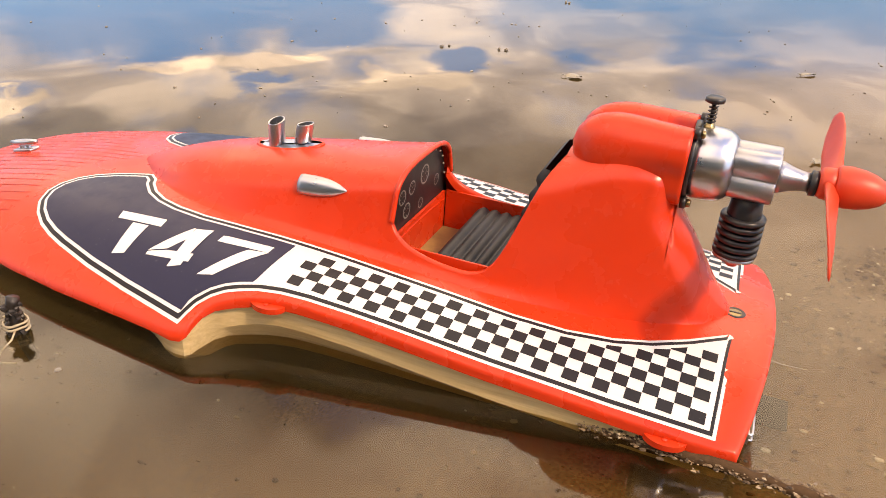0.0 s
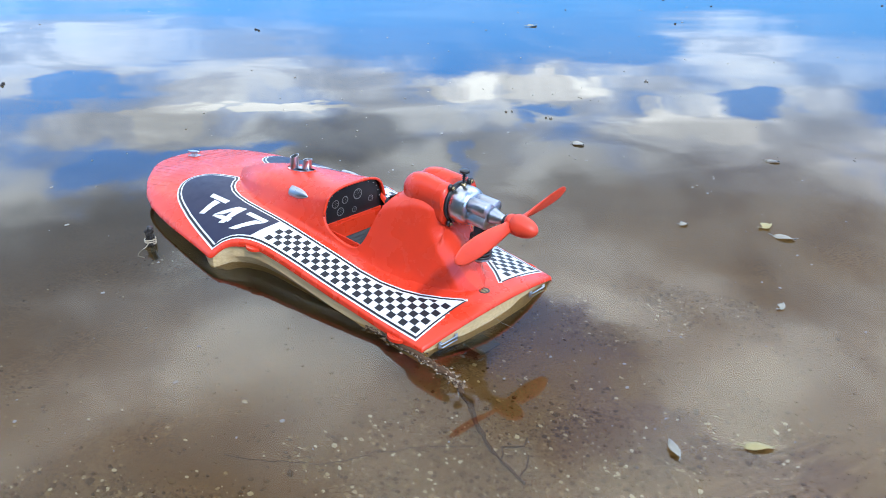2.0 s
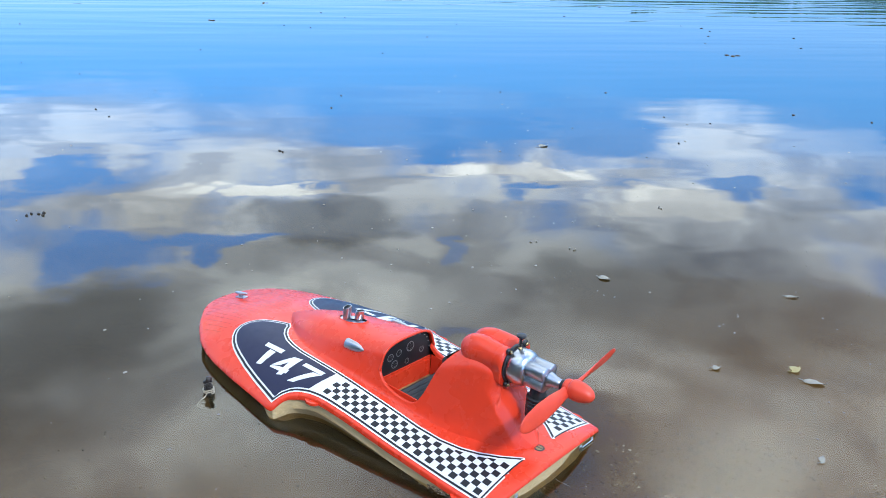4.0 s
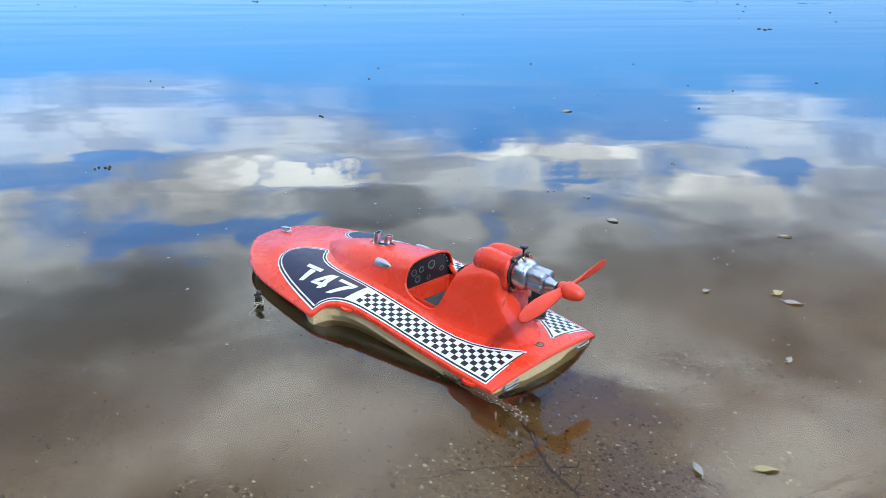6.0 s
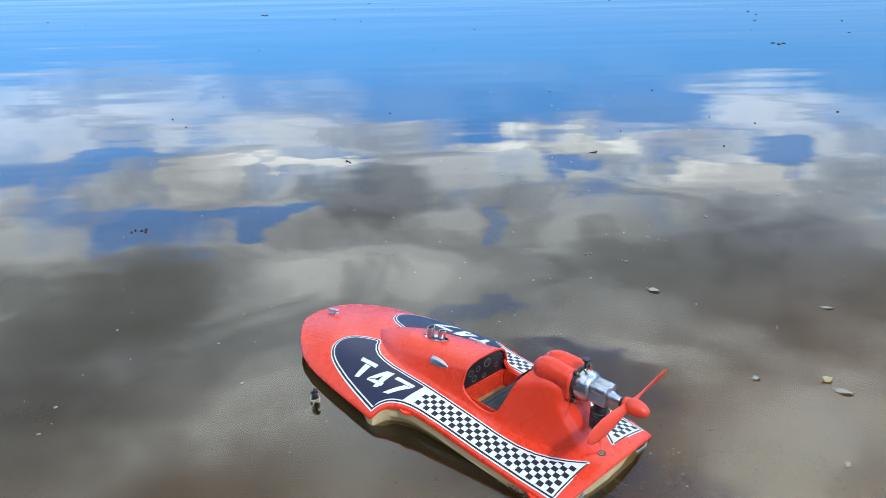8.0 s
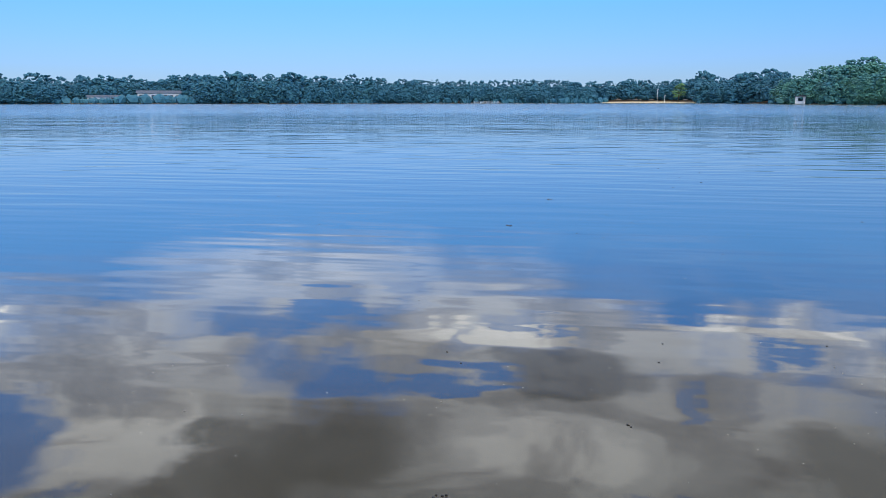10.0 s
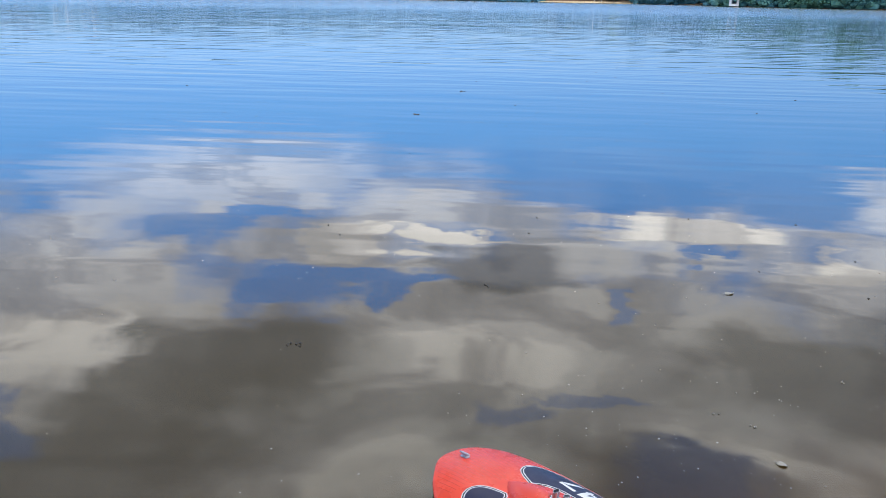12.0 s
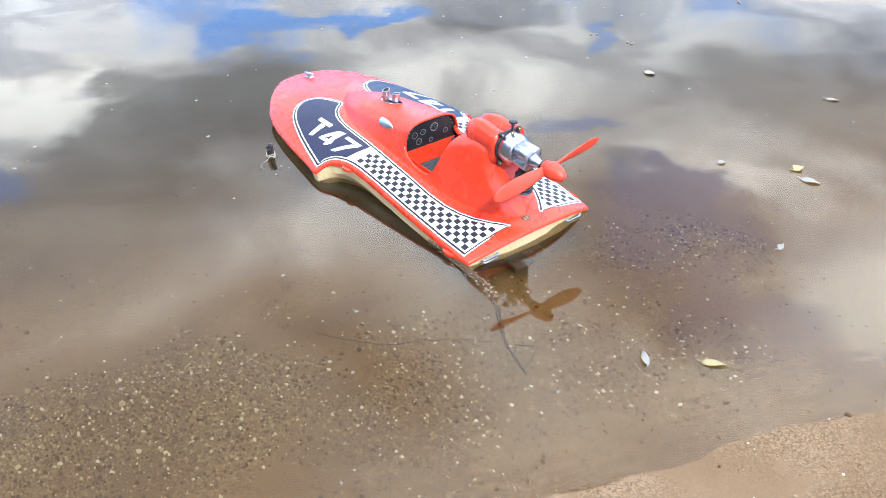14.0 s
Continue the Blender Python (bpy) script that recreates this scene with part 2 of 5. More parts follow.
RED = red_gelcoat()
PROP = prop_nylon()
WOOD = hull_wood()
WHITE = vinyl("white_vinyl", (0.66, 0.655, 0.645), 0.0)
BLACK = vinyl("black_vinyl", (0.016, 0.016, 0.020))
NAVY = vinyl("dark_navy_vinyl", (0.017, 0.019, 0.048), 0.08)
SEAM = plain("dark_red_seam", (0.47, 0.028, 0.013), 0.5)
CHROME = metal("polished_aluminium", (0.55, 0.57, 0.61), 0.30, 0.03)
CAST = metal("machined_aluminium", (0.46, 0.48, 0.52), 0.36, 0.04)
BRASS = metal("dull_brass", (0.36, 0.27, 0.14), 0.34)
DARK_METAL = plain("blackened_steel", (0.018, 0.018, 0.020), 0.35)
SEAT = plain("black_upholstery", (0.014, 0.014, 0.016), 0.55)
DASH = plain("black_dashboard", (0.012, 0.012, 0.014), 0.4)
GAUGE = plain("pale_gauge_print", (0.34, 0.34, 0.32), 0.5, 0.02)
PALE_WOOD = plain("pale_wood_floor", (0.34, 0.20, 0.07), 0.5)
NYLON_LINE = plain("pale_cord", (0.42, 0.35, 0.24), 0.5)


def water_material():
    m = bpy.data.materials.new("lake_water")
    m.use_nodes = True
    nt = m.node_tree
    nt.nodes.clear()
    N, L = nt.nodes.new, nt.links.new
    out = N("ShaderNodeOutputMaterial")
    co = N("ShaderNodeTexCoord").outputs["Object"]

    def wave(sx, sy, turn, scale, detail, rough):
        rt = N("ShaderNodeMapping")
        rt.inputs["Rotation"].default_value = (0, 0, radians(turn))
        L(co, rt.inputs[0])
        mp = N("ShaderNodeMapping")
        mp.inputs["Scale"].default_value = (sx, sy, 1)
        L(rt.outputs[0], mp.inputs[0])
        n = N("ShaderNodeTexNoise")
        n.inputs["Scale"].default_value = scale
        n.inputs["Detail"].default_value = detail
        n.inputs["Roughness"].default_value = rough
        L(mp.outputs[0], n.inputs["Vector"])
        return n.outputs["Fac"]

    def bump(height, strength, distance, onto=None):
        n = N("ShaderNodeBump")
        n.inputs["Strength"].default_value = strength
        n.inputs["Distance"].default_value = distance
        L(height, n.inputs["Height"])
        if onto is not None:
            L(onto, n.inputs["Normal"])
        return n.outputs[0]

    # slow swell, small ripples; wind lanes further out
    nrm = bump(wave(0.45, 1.3, -48, 2.0, 1.0, 0.35), 1.0, 0.0030)
    nrm = bump(wave(0.5, 1.6, -48, 7.0, 0.5, 0.3), 1.0, 0.00026, nrm)
    geo = N("ShaderNodeNewGeometry")
    dist = N("ShaderNodeVectorMath")
    dist.operation = "LENGTH"
    L(geo.outputs["Position"], dist.inputs[0])
    far = N("ShaderNodeMapRange")
    far.inputs["From Min"].default_value, far.inputs["From Max"].default_value = 1.5, 9.0
    L(dist.outputs["Value"], far.inputs["Value"])
    lanes = N("ShaderNodeMath")
    lanes.operation = "MULTIPLY"
    L(wave(0.25, 1.5, -50, 2.2, 1.6, 0.45), lanes.inputs[0])
    L(far.outputs[0], lanes.inputs[1])
    nrm = bump(lanes.outputs[0], 1.0, 0.010, nrm)

    # open water is choppy
    open_water = N("ShaderNodeMapRange")
    open_water.inputs["From Min"].default_value, open_water.inputs["From Max"].default_value = 12.0, 110.0
    L(dist.outputs["Value"], open_water.inputs["Value"])
    chop = N("ShaderNodeMath")
    chop.operation = "MULTIPLY"
    L(wave(0.3, 1.3, -50, 1.1, 3.0, 0.55), chop.inputs[0])
    L(open_water.outputs[0], chop.inputs[1])
    nrm = bump(chop.outputs[0], 1.0, 0.11, nrm)

    # long low waves tilt the open water towards and away from the beholder
    roll = N("ShaderNodeMath")
    roll.operation = "MULTIPLY"
    L(wave(0.25, 1.0, -50, 0.32, 4.0, 0.6), roll.inputs[0])
    L(open_water.outputs[0], roll.inputs[1])
    nrm = bump(roll.outputs[0], 1.0, 0.30, nrm)

    # short ripples lapping along the waterline
    away = N("ShaderNodeVectorMath")
    away.operation = "DOT_PRODUCT"
    away.inputs[1].default_value = (-0.93, 0.37, 0)
    L(co, away.inputs[0])
    lap = N("ShaderNodeMapRange")
    lap.interpolation_type = "SMOOTHSTEP"
    lap.inputs["From Min"].default_value, lap.inputs["From Max"].default_value = -0.24, -0.35
    L(away.outputs["Value"], lap.inputs["Value"])
    lapping = N("ShaderNodeMath")
    lapping.operation = "MULTIPLY"
    L(wave(0.5, 2.2, -68, 26.0, 2.0, 0.5), lapping.inputs[0])
    L(lap.outputs[0], lapping.inputs[1])
    nrm = bump(lapping.outputs[0], 1.0, 0.0011, nrm)

    fr = N("ShaderNodeFresnel")
    fr.inputs["IOR"].default_value = 1.47
    L(nrm, fr.inputs["Normal"])
    gloss = N("ShaderNodeBsdfGlossy")
    # far off, countless wavelets blur the mirror
    blur = N("ShaderNodeMapRange")
    blur.inputs["From Min"].default_value, blur.inputs["From Max"].default_value = 10.0, 70.0
    blur.inputs["To Min"].default_value, blur.inputs["To Max"].default_value = 0.0, 0.12
    L(dist.outputs["Value"], blur.inputs["Value"])
    L(blur.outputs[0], gloss.inputs["Roughness"])
    gloss.inputs["Color"].default_value = (1, 1, 1, 1)
    L(nrm, gloss.inputs["Normal"])
    clear = N("ShaderNodeBsdfTransparent")
    clear.inputs["Color"].default_value = (0.98, 0.88, 0.61, 1)
    murk = N("ShaderNodeBsdfDiffuse")
    murk.inputs["Color"].default_value = (0.044, 0.033, 0.014, 1)
    # the water is clear over the shallows and turbid where it is deep
    dot = N("ShaderNodeVectorMath")
    dot.operation = "DOT_PRODUCT"
    dot.inputs[1].default_value = (-0.93, 0.37, 0)
    L(co, dot.inputs[0])
    deep = N("ShaderNodeMapRange")
    deep.interpolation_type = "SMOOTHSTEP"
    deep.inputs["From Min"].default_value, deep.inputs["From Max"].default_value = -0.12, 0.95
    deep.inputs["To Min"].default_value, deep.inputs["To Max"].default_value = 0.04, 1.0
    L(dot.outputs["Value"], deep.inputs["Value"])
    body = N("ShaderNodeMixShader")
    L(deep.outputs[0], body.inputs[0])
    L(clear.outputs[0], body.inputs[1])
    L(murk.outputs[0], body.inputs[2])
    full = N("ShaderNodeMixShader")
    # rough open water never becomes a full mirror
    cap = N("ShaderNodeMath")
    cap.operation = "MINIMUM"
    cap.inputs[1].default_value = 0.80
    L(fr.outputs[0], cap.inputs[0])
    L(cap.outputs[0], full.inputs[0])
    L(body.outputs[0], full.inputs[1])
    L(gloss.outputs[0], full.inputs[2])
    L(full.outputs[0], out.inputs[0])
    return m


def sand_material():
    m = Mat("wet_sand", rough=0.6, Specular_IOR_Level=0.12)
    wide = m.noise(5.0, 5, 0.6)
    grain = m.noise(420, 3, 0.7)
    gravel = m.node("TexVoronoi")
    gravel.inputs["Scale"].default_value = 620
    m.link(m.co, gravel.inputs["Vector"])
    sand = m.ramp(wide, [(0.3, (0.135, 0.080, 0.036)), (0.5, (0.185, 0.118, 0.062)), (0.72, (0.225, 0.152, 0.092))])
    bw = m.node("RGBToBW")
    m.link(gravel.outputs["Color"], bw.inputs[0])
    stones = m.mix(0.65, sand, bw.outputs[0], "SOFT_LIGHT")
    patch = m.ramp(m.noise(9, 5), [(0.40, grey(0.12)), (0.60, grey(1))])
    c = m.mix(patch, sand, stones)
    m.base(m.mix(m.math("MULTIPLY", grain, 0.5), c, m.mix(0.5, c, (0.10, 0.07, 0.04))))
    m.rough(m.ramp(wide, [(0.35, grey(0.55)), (0.7, grey(0.75))]))
    m.bump(grain, 0.10, 0.0006)
    m.bump(gravel.outputs["Distance"], 0.06, 0.0005)
    return m.m


def foliage(name, dark, light):
    m = Mat(name, rough=0.7)
    g = m.node("NewGeometry")
    r = g.outputs["Random Per Island"]
    mid = tuple((a + b) / 2 for a, b in zip(dark, light))
    # tone changes from tree to tree as well as from clump to clump
    tree = m.ramp(m.noise(0.11, 2.0, 0.5), [(0.40, grey(0)), (0.60, grey(1))])
    m.base(m.mix(tree, m.mix(r, dark, mid), m.mix(r, mid, light)))
    return m.m


WATER = water_material()
SAND = sand_material()
# the blue haze of distance is mixed into the next two leaf colours
HAZED_WOODS = foliage("hazed_far_foliage", (0.026, 0.115, 0.160), (0.040, 0.140, 0.165))
HAZED_HILL_WOODS = foliage("hazed_green_foliage", (0.034, 0.130, 0.150), (0.095, 0.235, 0.140))
LIGHT_LEAF = foliage("yellow_green_foliage", (0.075, 0.17, 0.055), (0.14, 0.25, 0.085))
BARK = plain("grey_brown_bark", (0.12, 0.085, 0.05), 0.85, 0.6, 90)
FAR_SAND = plain("pale_beach_sand", (0.62, 0.47, 0.26), 0.9, 0.1, 0.6)
GRASS = plain("mown_grass", (0.10, 0.15, 0.04), 0.9, 0.1, 0.5)
WALL_PAINT = plain("pale_house_paint", (0.62, 0.62, 0.60), 0.7, 0.05, 2)
WALL_BROWN = plain("brown_house_wall", (0.22, 0.12, 0.09), 0.8, 0.05, 2)
ROOF = plain("grey_roof", (0.10, 0.11, 0.13), 0.8, 0.05, 2)
GLASS = Mat("dark_window_glass", rough=0.08, color=(0.02, 0.03, 0.04)).m
POLE = plain("white_paint", (0.78, 0.78, 0.76), 0.5, 0.05, 20)
LEAF_PALE = plain("pale_dead_leaf", (0.27, 0.25, 0.20), 0.6, 0.3, 160)
LEAF_YELLOW = plain("yellow_dead_leaf", (0.34, 0.28, 0.12), 0.6, 0.3, 160)
STONE_MAT = Mat("gravel_stones", rough=0.7, Specular_IOR_Level=0.05)
_g = STONE_MAT.node("NewGeometry")
STONE_MAT.base(STONE_MAT.ramp(_g.outputs["Random Per Island"], [(0.0, (0.080, 0.050, 0.025)), (0.25, (0.115, 0.070, 0.033)), (0.60, (0.175, 0.116, 0.060)), (0.90, (0.29, 0.21, 0.12)), (1.0, (0.52, 0.45, 0.34))]))
STONES = STONE_MAT.m
DRIFT = plain("wet_driftwood", (0.085, 0.050, 0.028), 0.8, 1.0, 420)
DRIFT.node_tree.nodes["Principled BSDF"].inputs["Specular IOR Level"].default_value = 0.08
DARK_DRIFT = plain("dark_waterlogged_wood", (0.020, 0.015, 0.012), 0.45, 0.8, 300)
GREY_PLATE = plain("dull_grey_metal", (0.06, 0.055, 0.05), 0.8, 0.1, 200)
FOAM = plain("pale_bubbles_and_scum", (0.24, 0.21, 0.165), 0.4, 0.2, 300)
_c = Mat("crumbs_and_scum", rough=0.8)
_g = _c.node("NewGeometry")
_c.base(_c.ramp(_g.outputs["Random Per Island"], [(0.0, (0.04, 0.025, 0.015)), (0.55, (0.15, 0.095, 0.05)), (0.85, (0.24, 0.17, 0.10)), (1.0, (0.40, 0.33, 0.24))]))
CRUMBS = _c.m

# ---- mesh helpers ----


def part(name, bm, material, parent=None, label="", smooth=True):
    me = bpy.data.meshes.new(name)
    bm.to_mesh(me)
    bm.free()
    me.materials.append(material)
    if smooth:
        for p in me.polygons:
            p.use_smooth = True
    ob = new(name, me)
    if parent is not None:
        ob.parent = parent
    if label:
        tagged(ob, label)
    return ob


def grid_faces(bm, rows, close=False):
    """Faces between rows of points, each row a list of places."""
    vs = [[bm.verts.new(p) for p in row] for row in rows]
    for a, b in zip(vs[:-1], vs[1:]):
        n = len(a)
        for i in range(n if close else n - 1):
            j = (i + 1) % n
            bm.faces.new((a[i], a[j], b[j], b[i]))
    return vs


def lathe(stations, axis="x", seg=24, at=(0, 0, 0), caps=True):
    """A turned body: stations are (place along the axis, radius)."""
    bm = bmesh.new()
    rows = []
    for s, r in stations:
        row = []
        for k in range(seg):
            a = 2 * math.pi * k / seg
            c, d = r * math.cos(a), r * math.sin(a)
            p = {"x": (s, c, d), "z": (c, d, s), "y": (d, s, c)}[axis]
            row.append(Vector(p) + Vector(at))
        rows.append(row)
    vs = grid_faces(bm, rows, close=True)
    if caps:
        bm.faces.new(vs[0])
        bm.faces.new(vs[-1])
    bmesh.ops.recalc_face_normals(bm, faces=bm.faces)
    return bm


def tube(points, radii, seg=8):
    """A bent round rod through points."""
    bm = bmesh.new()
    pts = [Vector(p) for p in points]
    if isinstance(radii, (int, float)):
        radii = [radii] * len(pts)
    rows = []
    for i, p in enumerate(pts):
        t = (pts[min(i + 1, len(pts) - 1)] - pts[max(i - 1, 0)]).normalized()
        side = t.cross(Vector((0, 0, 1)) if abs(t.z) < 0.9 else Vector((1, 0, 0))).normalized()
        up = side.cross(t)
        rows.append([p + radii[i] * (math.cos(2 * math.pi * k / seg) * side + math.sin(2 * math.pi * k / seg) * up) for k in range(seg)])
    vs = grid_faces(bm, rows, close=True)
    bm.faces.new(vs[0])
    bm.faces.new(vs[-1])
    bmesh.ops.recalc_face_normals(bm, faces=bm.faces)
    return bm


def block(size, at=(0, 0, 0), bevel=0.0, seg=2):
    bm = bmesh.new()
    bmesh.ops.create_cube(bm, size=1.0)
    for v in bm.verts:
        v.co = Vector((v.co.x * size[0] + at[0], v.co.y * size[1] + at[1], v.co.z * size[2] + at[2]))
    if bevel:
        bmesh.ops.bevel(bm, geom=list(bm.edges), offset=bevel, segments=seg, profile=0.5, affect="EDGES")
    return bm


def lerp_table(x, table):
    return float(np.interp(x, [a for a, _ in table], [b for _, b in table]))


def smooth_table(x, table):
    """Monotone cubic through the table's points."""
    xs = [a for a, _ in table]
    ys = [b for _, b in table]
    if x <= xs[0]:
        return ys[0]
    if x >= xs[-1]:
        return ys[-1]
    i = max(k for k in range(len(xs) - 1) if xs[k] <= x)
    d = [(ys[k + 1] - ys[k]) / (xs[k + 1] - xs[k]) for k in range(len(xs) - 1)]

    def slope(k):
        if k == 0 or k == len(xs) - 1:
            return d[min(k, len(d) - 1)]
        return 0.0 if d[k - 1] * d[k] <= 0 else 2 * d[k - 1] * d[k] / (d[k - 1] + d[k])

    h = xs[i + 1] - xs[i]
    t = (x - xs[i]) / h
    return (2 * t**3 - 3 * t**2 + 1) * ys[i] + (t**3 - 2 * t**2 + t) * h * slope(i) + (-2 * t**3 + 3 * t**2) * ys[i + 1] + (t**3 - t**2) * h * slope(i + 1)

# ---- ground, lake and far shore ----
SHORE_N = Vector((-0.93, 0.37))


def offshore(x, y):
    """Metres out from the waterline, negative on land."""
    return SHORE_N.x * (x - 0.392) + SHORE_N.y * y


def bearing(az, r, z=0.0):
    """A place r metres away, az degrees to the left of +y."""
    return Vector((-math.sin(radians(az)) * r, math.cos(radians(az)) * r, z))


SHORE_R = [(-40, 225), (13, 228), (30, 236), (36.0, 246), (37.5, 330), (44, 352), (70, 350), (110, 340), (150, 320)]


def ground_z(x, y):
    r = math.hypot(x, y)
    s = offshore(x, y)
    rough = 0.22 + 0.78 * min(1.0, abs(s) / 0.3)
    fine = rough * (0.004 * noise.noise(Vector((x * 9, y * 9, 0.3))) + 0.0016 * noise.noise(Vector((x * 31, y * 31, 1.7))))
    if r > 4:
        fine = 0.05 * noise.noise(Vector((x * 0.2, y * 0.2, 0.3)))
    if s < 0:
        near = min(-s * 0.055, 1.2)
    else:
        near = -min(0.06 * s + 0.035 * max(0.0, s - 0.08) if s < 1.5 else 0.138 + 0.05 * (s - 1.5), 3.0) + 0.0016 * math.exp(-(((s - 0.05 - 0.02 * noise.noise(Vector((x * 4, y * 4, 7.7)))) / 0.012) ** 2))
    az = math.degrees(math.atan2(-x, y))
    if r > 60 and s > 0:
        d = r - lerp_table(az, SHORE_R)
        if d > -4:
            near = lerp_table(d, [(-4, -1.0), (0, 0.05), (6, 0.7), (80, 3.0), (400, 8.0)])
    return near + fine


def build_ground():
    bm = bmesh.new()
    radii = [0.012 * i for i in range(1, 75)]
    while radii[-1] < 12:
        radii.append(radii[-1] * 1.07)
    while radii[-1] < 190:
        radii.append(radii[-1] * 1.25)
    radii = [r for r in radii if r < 200] + [215, 222, 226, 230, 234, 238, 244, 252, 270, 300, 325, 335, 342, 347, 351, 355, 362, 375, 420, 600, 1200, 3500]
    n = 150
    rows = []
    for r in radii:
        rows.append([Vector((r * math.cos(2 * math.pi * k / n) + 0.1, r * math.sin(2 * math.pi * k / n) - 0.2, 0)) for k in range(n)])
    for row in rows:
        for p in row:
            p.z = ground_z(p.x, p.y)
    vs = grid_faces(bm, rows, close=True)
    mid = bm.verts.new((0.1, -0.2, ground_z(0.1, -0.2)))
    for k in range(n):
        bm.faces.new((mid, vs[0][k], vs[0][(k + 1) % n]))
    bmesh.ops.recalc_face_normals(bm, faces=bm.faces)
    if sum(f.normal.z for f in bm.faces) < 0:
        bmesh.ops.reverse_faces(bm, faces=bm.faces)
    ob = part("ground", bm, SAND)
    tagged(ob, "wet brown sand and gravel of the lake bed and beach", "ground", kind="structure")


def build_water():
    bm = bmesh.new()
    rows = [[Vector((x, y, 0)) for y in (-3000, -20, 20, 3000)] for x in (-3000, -20, 20, 3000)]
    grid_faces(bm, rows)
    bmesh.ops.recalc_face_normals(bm, faces=bm.faces)
    if sum(f.normal.z for f in bm.faces) < 0:
        bmesh.ops.reverse_faces(bm, faces=bm.faces)
    ob = part("water", bm, WATER, smooth=False)
    tagged(ob, "calm brownish lake water mirroring sky and clouds", "water", kind="structure")


build_ground()
build_water()

# ---- the model boat: bow towards -x, transom at x = 0, z = 0 near the waterline ----
boat = new("model_boat")
boat.matrix_world = pose(0, 0, -0.0025, -1.38, 1.535, 0)
tagged(boat, "glossy red model hydroplane with black-and-white checkered decals, afloat in shallows", "model boat")

CROWN = [(-0.577, 0.0065), (-0.57, 0.008), (-0.54, 0.0145), (-0.52, 0.0190), (-0.46, 0.0290), (-0.39, 0.0350), (-0.27, 0.0380), (-0.13, 0.0320), (0.0, 0.0245), (0.02, 0.0235)]
CAMBER = [(-0.45, 1.0), (-0.27, 0.8), (0.0, 1.5)]
# the deck's shoulders curl down to the water forward of the step
CURL = [(-0.56, 3.2), (-0.45, 3.6), (-0.27, 4.2), (-0.20, 1.0), (0.0, 0.0)]
CURL_FROM = [(-0.50, 0.050), (-0.27, 0.085)]
BEAM = [(-0.5770, 0.000), (-0.5762, 0.014), (-0.5730, 0.028), (-0.5650, 0.043), (-0.552, 0.057), (-0.537, 0.070), (-0.522, 0.083), (-0.507, 0.0930), (-0.484, 0.1063), (-0.453, 0.1172),
        (-0.4225, 0.1240), (-0.382, 0.1305), (-0.3485, 0.1345), (-0.313, 0.1388), (-0.2905, 0.1418), (-0.2845, 0.1412), (-0.2820, 0.1385), (-0.2808, 0.1330), (-0.2790, 0.1275),
        (-0.2745, 0.1222), (-0.265, 0.1172), (-0.255, 0.1130), (-0.2425, 0.1102), (-0.228, 0.1092), (-0.200, 0.1085), (-0.121, 0.1080), (-0.050, 0.1060), (-0.010, 0.1043), (0.0, 0.1030)]


def deck_z(x, y):
    return smooth_table(x, CROWN) - lerp_table(x, CAMBER) * y * y - lerp_table(x, CURL) * max(0.0, abs(y) - lerp_table(x, CURL_FROM)) ** 2


def beam(x):
    return lerp_table(x, BEAM)


def aft_bulge(x, v):
    """The transom is slightly rounded in plan."""
    return x + max(0.0, (x + 0.05) / 0.05) ** 2 * 0.010 * (1 - v * v)


def stations(a, b, step):
    n = max(2, int(round((b - a) / step)))
    return [a + (b - a) * i / n for i in range(n + 1)]


HULL_X = [-0.5769, -0.5766, -0.5758, -0.574, -0.571, -0.567, -0.562] + stations(-0.557, -0.293, 0.006) + [-0.290, -0.287, -0.2845, -0.283, -0.2820, -0.2814, -0.2808, -0.280, -0.279, -0.277, -0.2745, -0.271, -0.268, -0.264, -0.260] + stations(-0.255, 0.0, 0.006)


def build_deck():
    bm = bmesh.new()
    rows = []
    for x in HULL_X:
        w = beam(x)
        row = []
        lip = lerp_table(x, [(-0.30, 0.0034), (-0.26, 0.0060)])
        edge = [(1.0, lip), (1.0, 0.0026), (0.9985, 0.0014), (0.994, 0.0004)]
        for s in (-1, 1):
            side = [Vector((aft_bulge(x, k), s * w * k, deck_z(x, w) - drop)) for k, drop in edge]
            if s < 0:
                row += side
                row += [Vector((aft_bulge(x, v), w * v, deck_z(x, w * v))) for v in [(-0.985 + 1.97 * i / 44) for i in range(45)]]
            else:
                row += side[::-1]
        rows.append(row)
    # the aft edge turns down over the transom
    last = rows[-1]
    rows.append([p + Vector((0.0016, 0, -0.0008)) for p in last])
    rows.append([p + Vector((0.0024, 0, -0.0030)) for p in last])
    rows.append([Vector((p.x + 0.0024, p.y, min(p.z - 0.003, deck_z(0, p.y) - 0.0045))) for p in last])
    grid_faces(bm, rows)
    # well under the cockpit
    well = [f for f in bm.faces if -0.206 < f.calc_center_median().x < -0.122 and abs(f.calc_center_median().y) < 0.0445]
    bmesh.ops.delete(bm, geom=well, context="FACES")
    bmesh.ops.recalc_face_normals(bm, faces=bm.faces)
    return part("deck", bm, RED, boat)


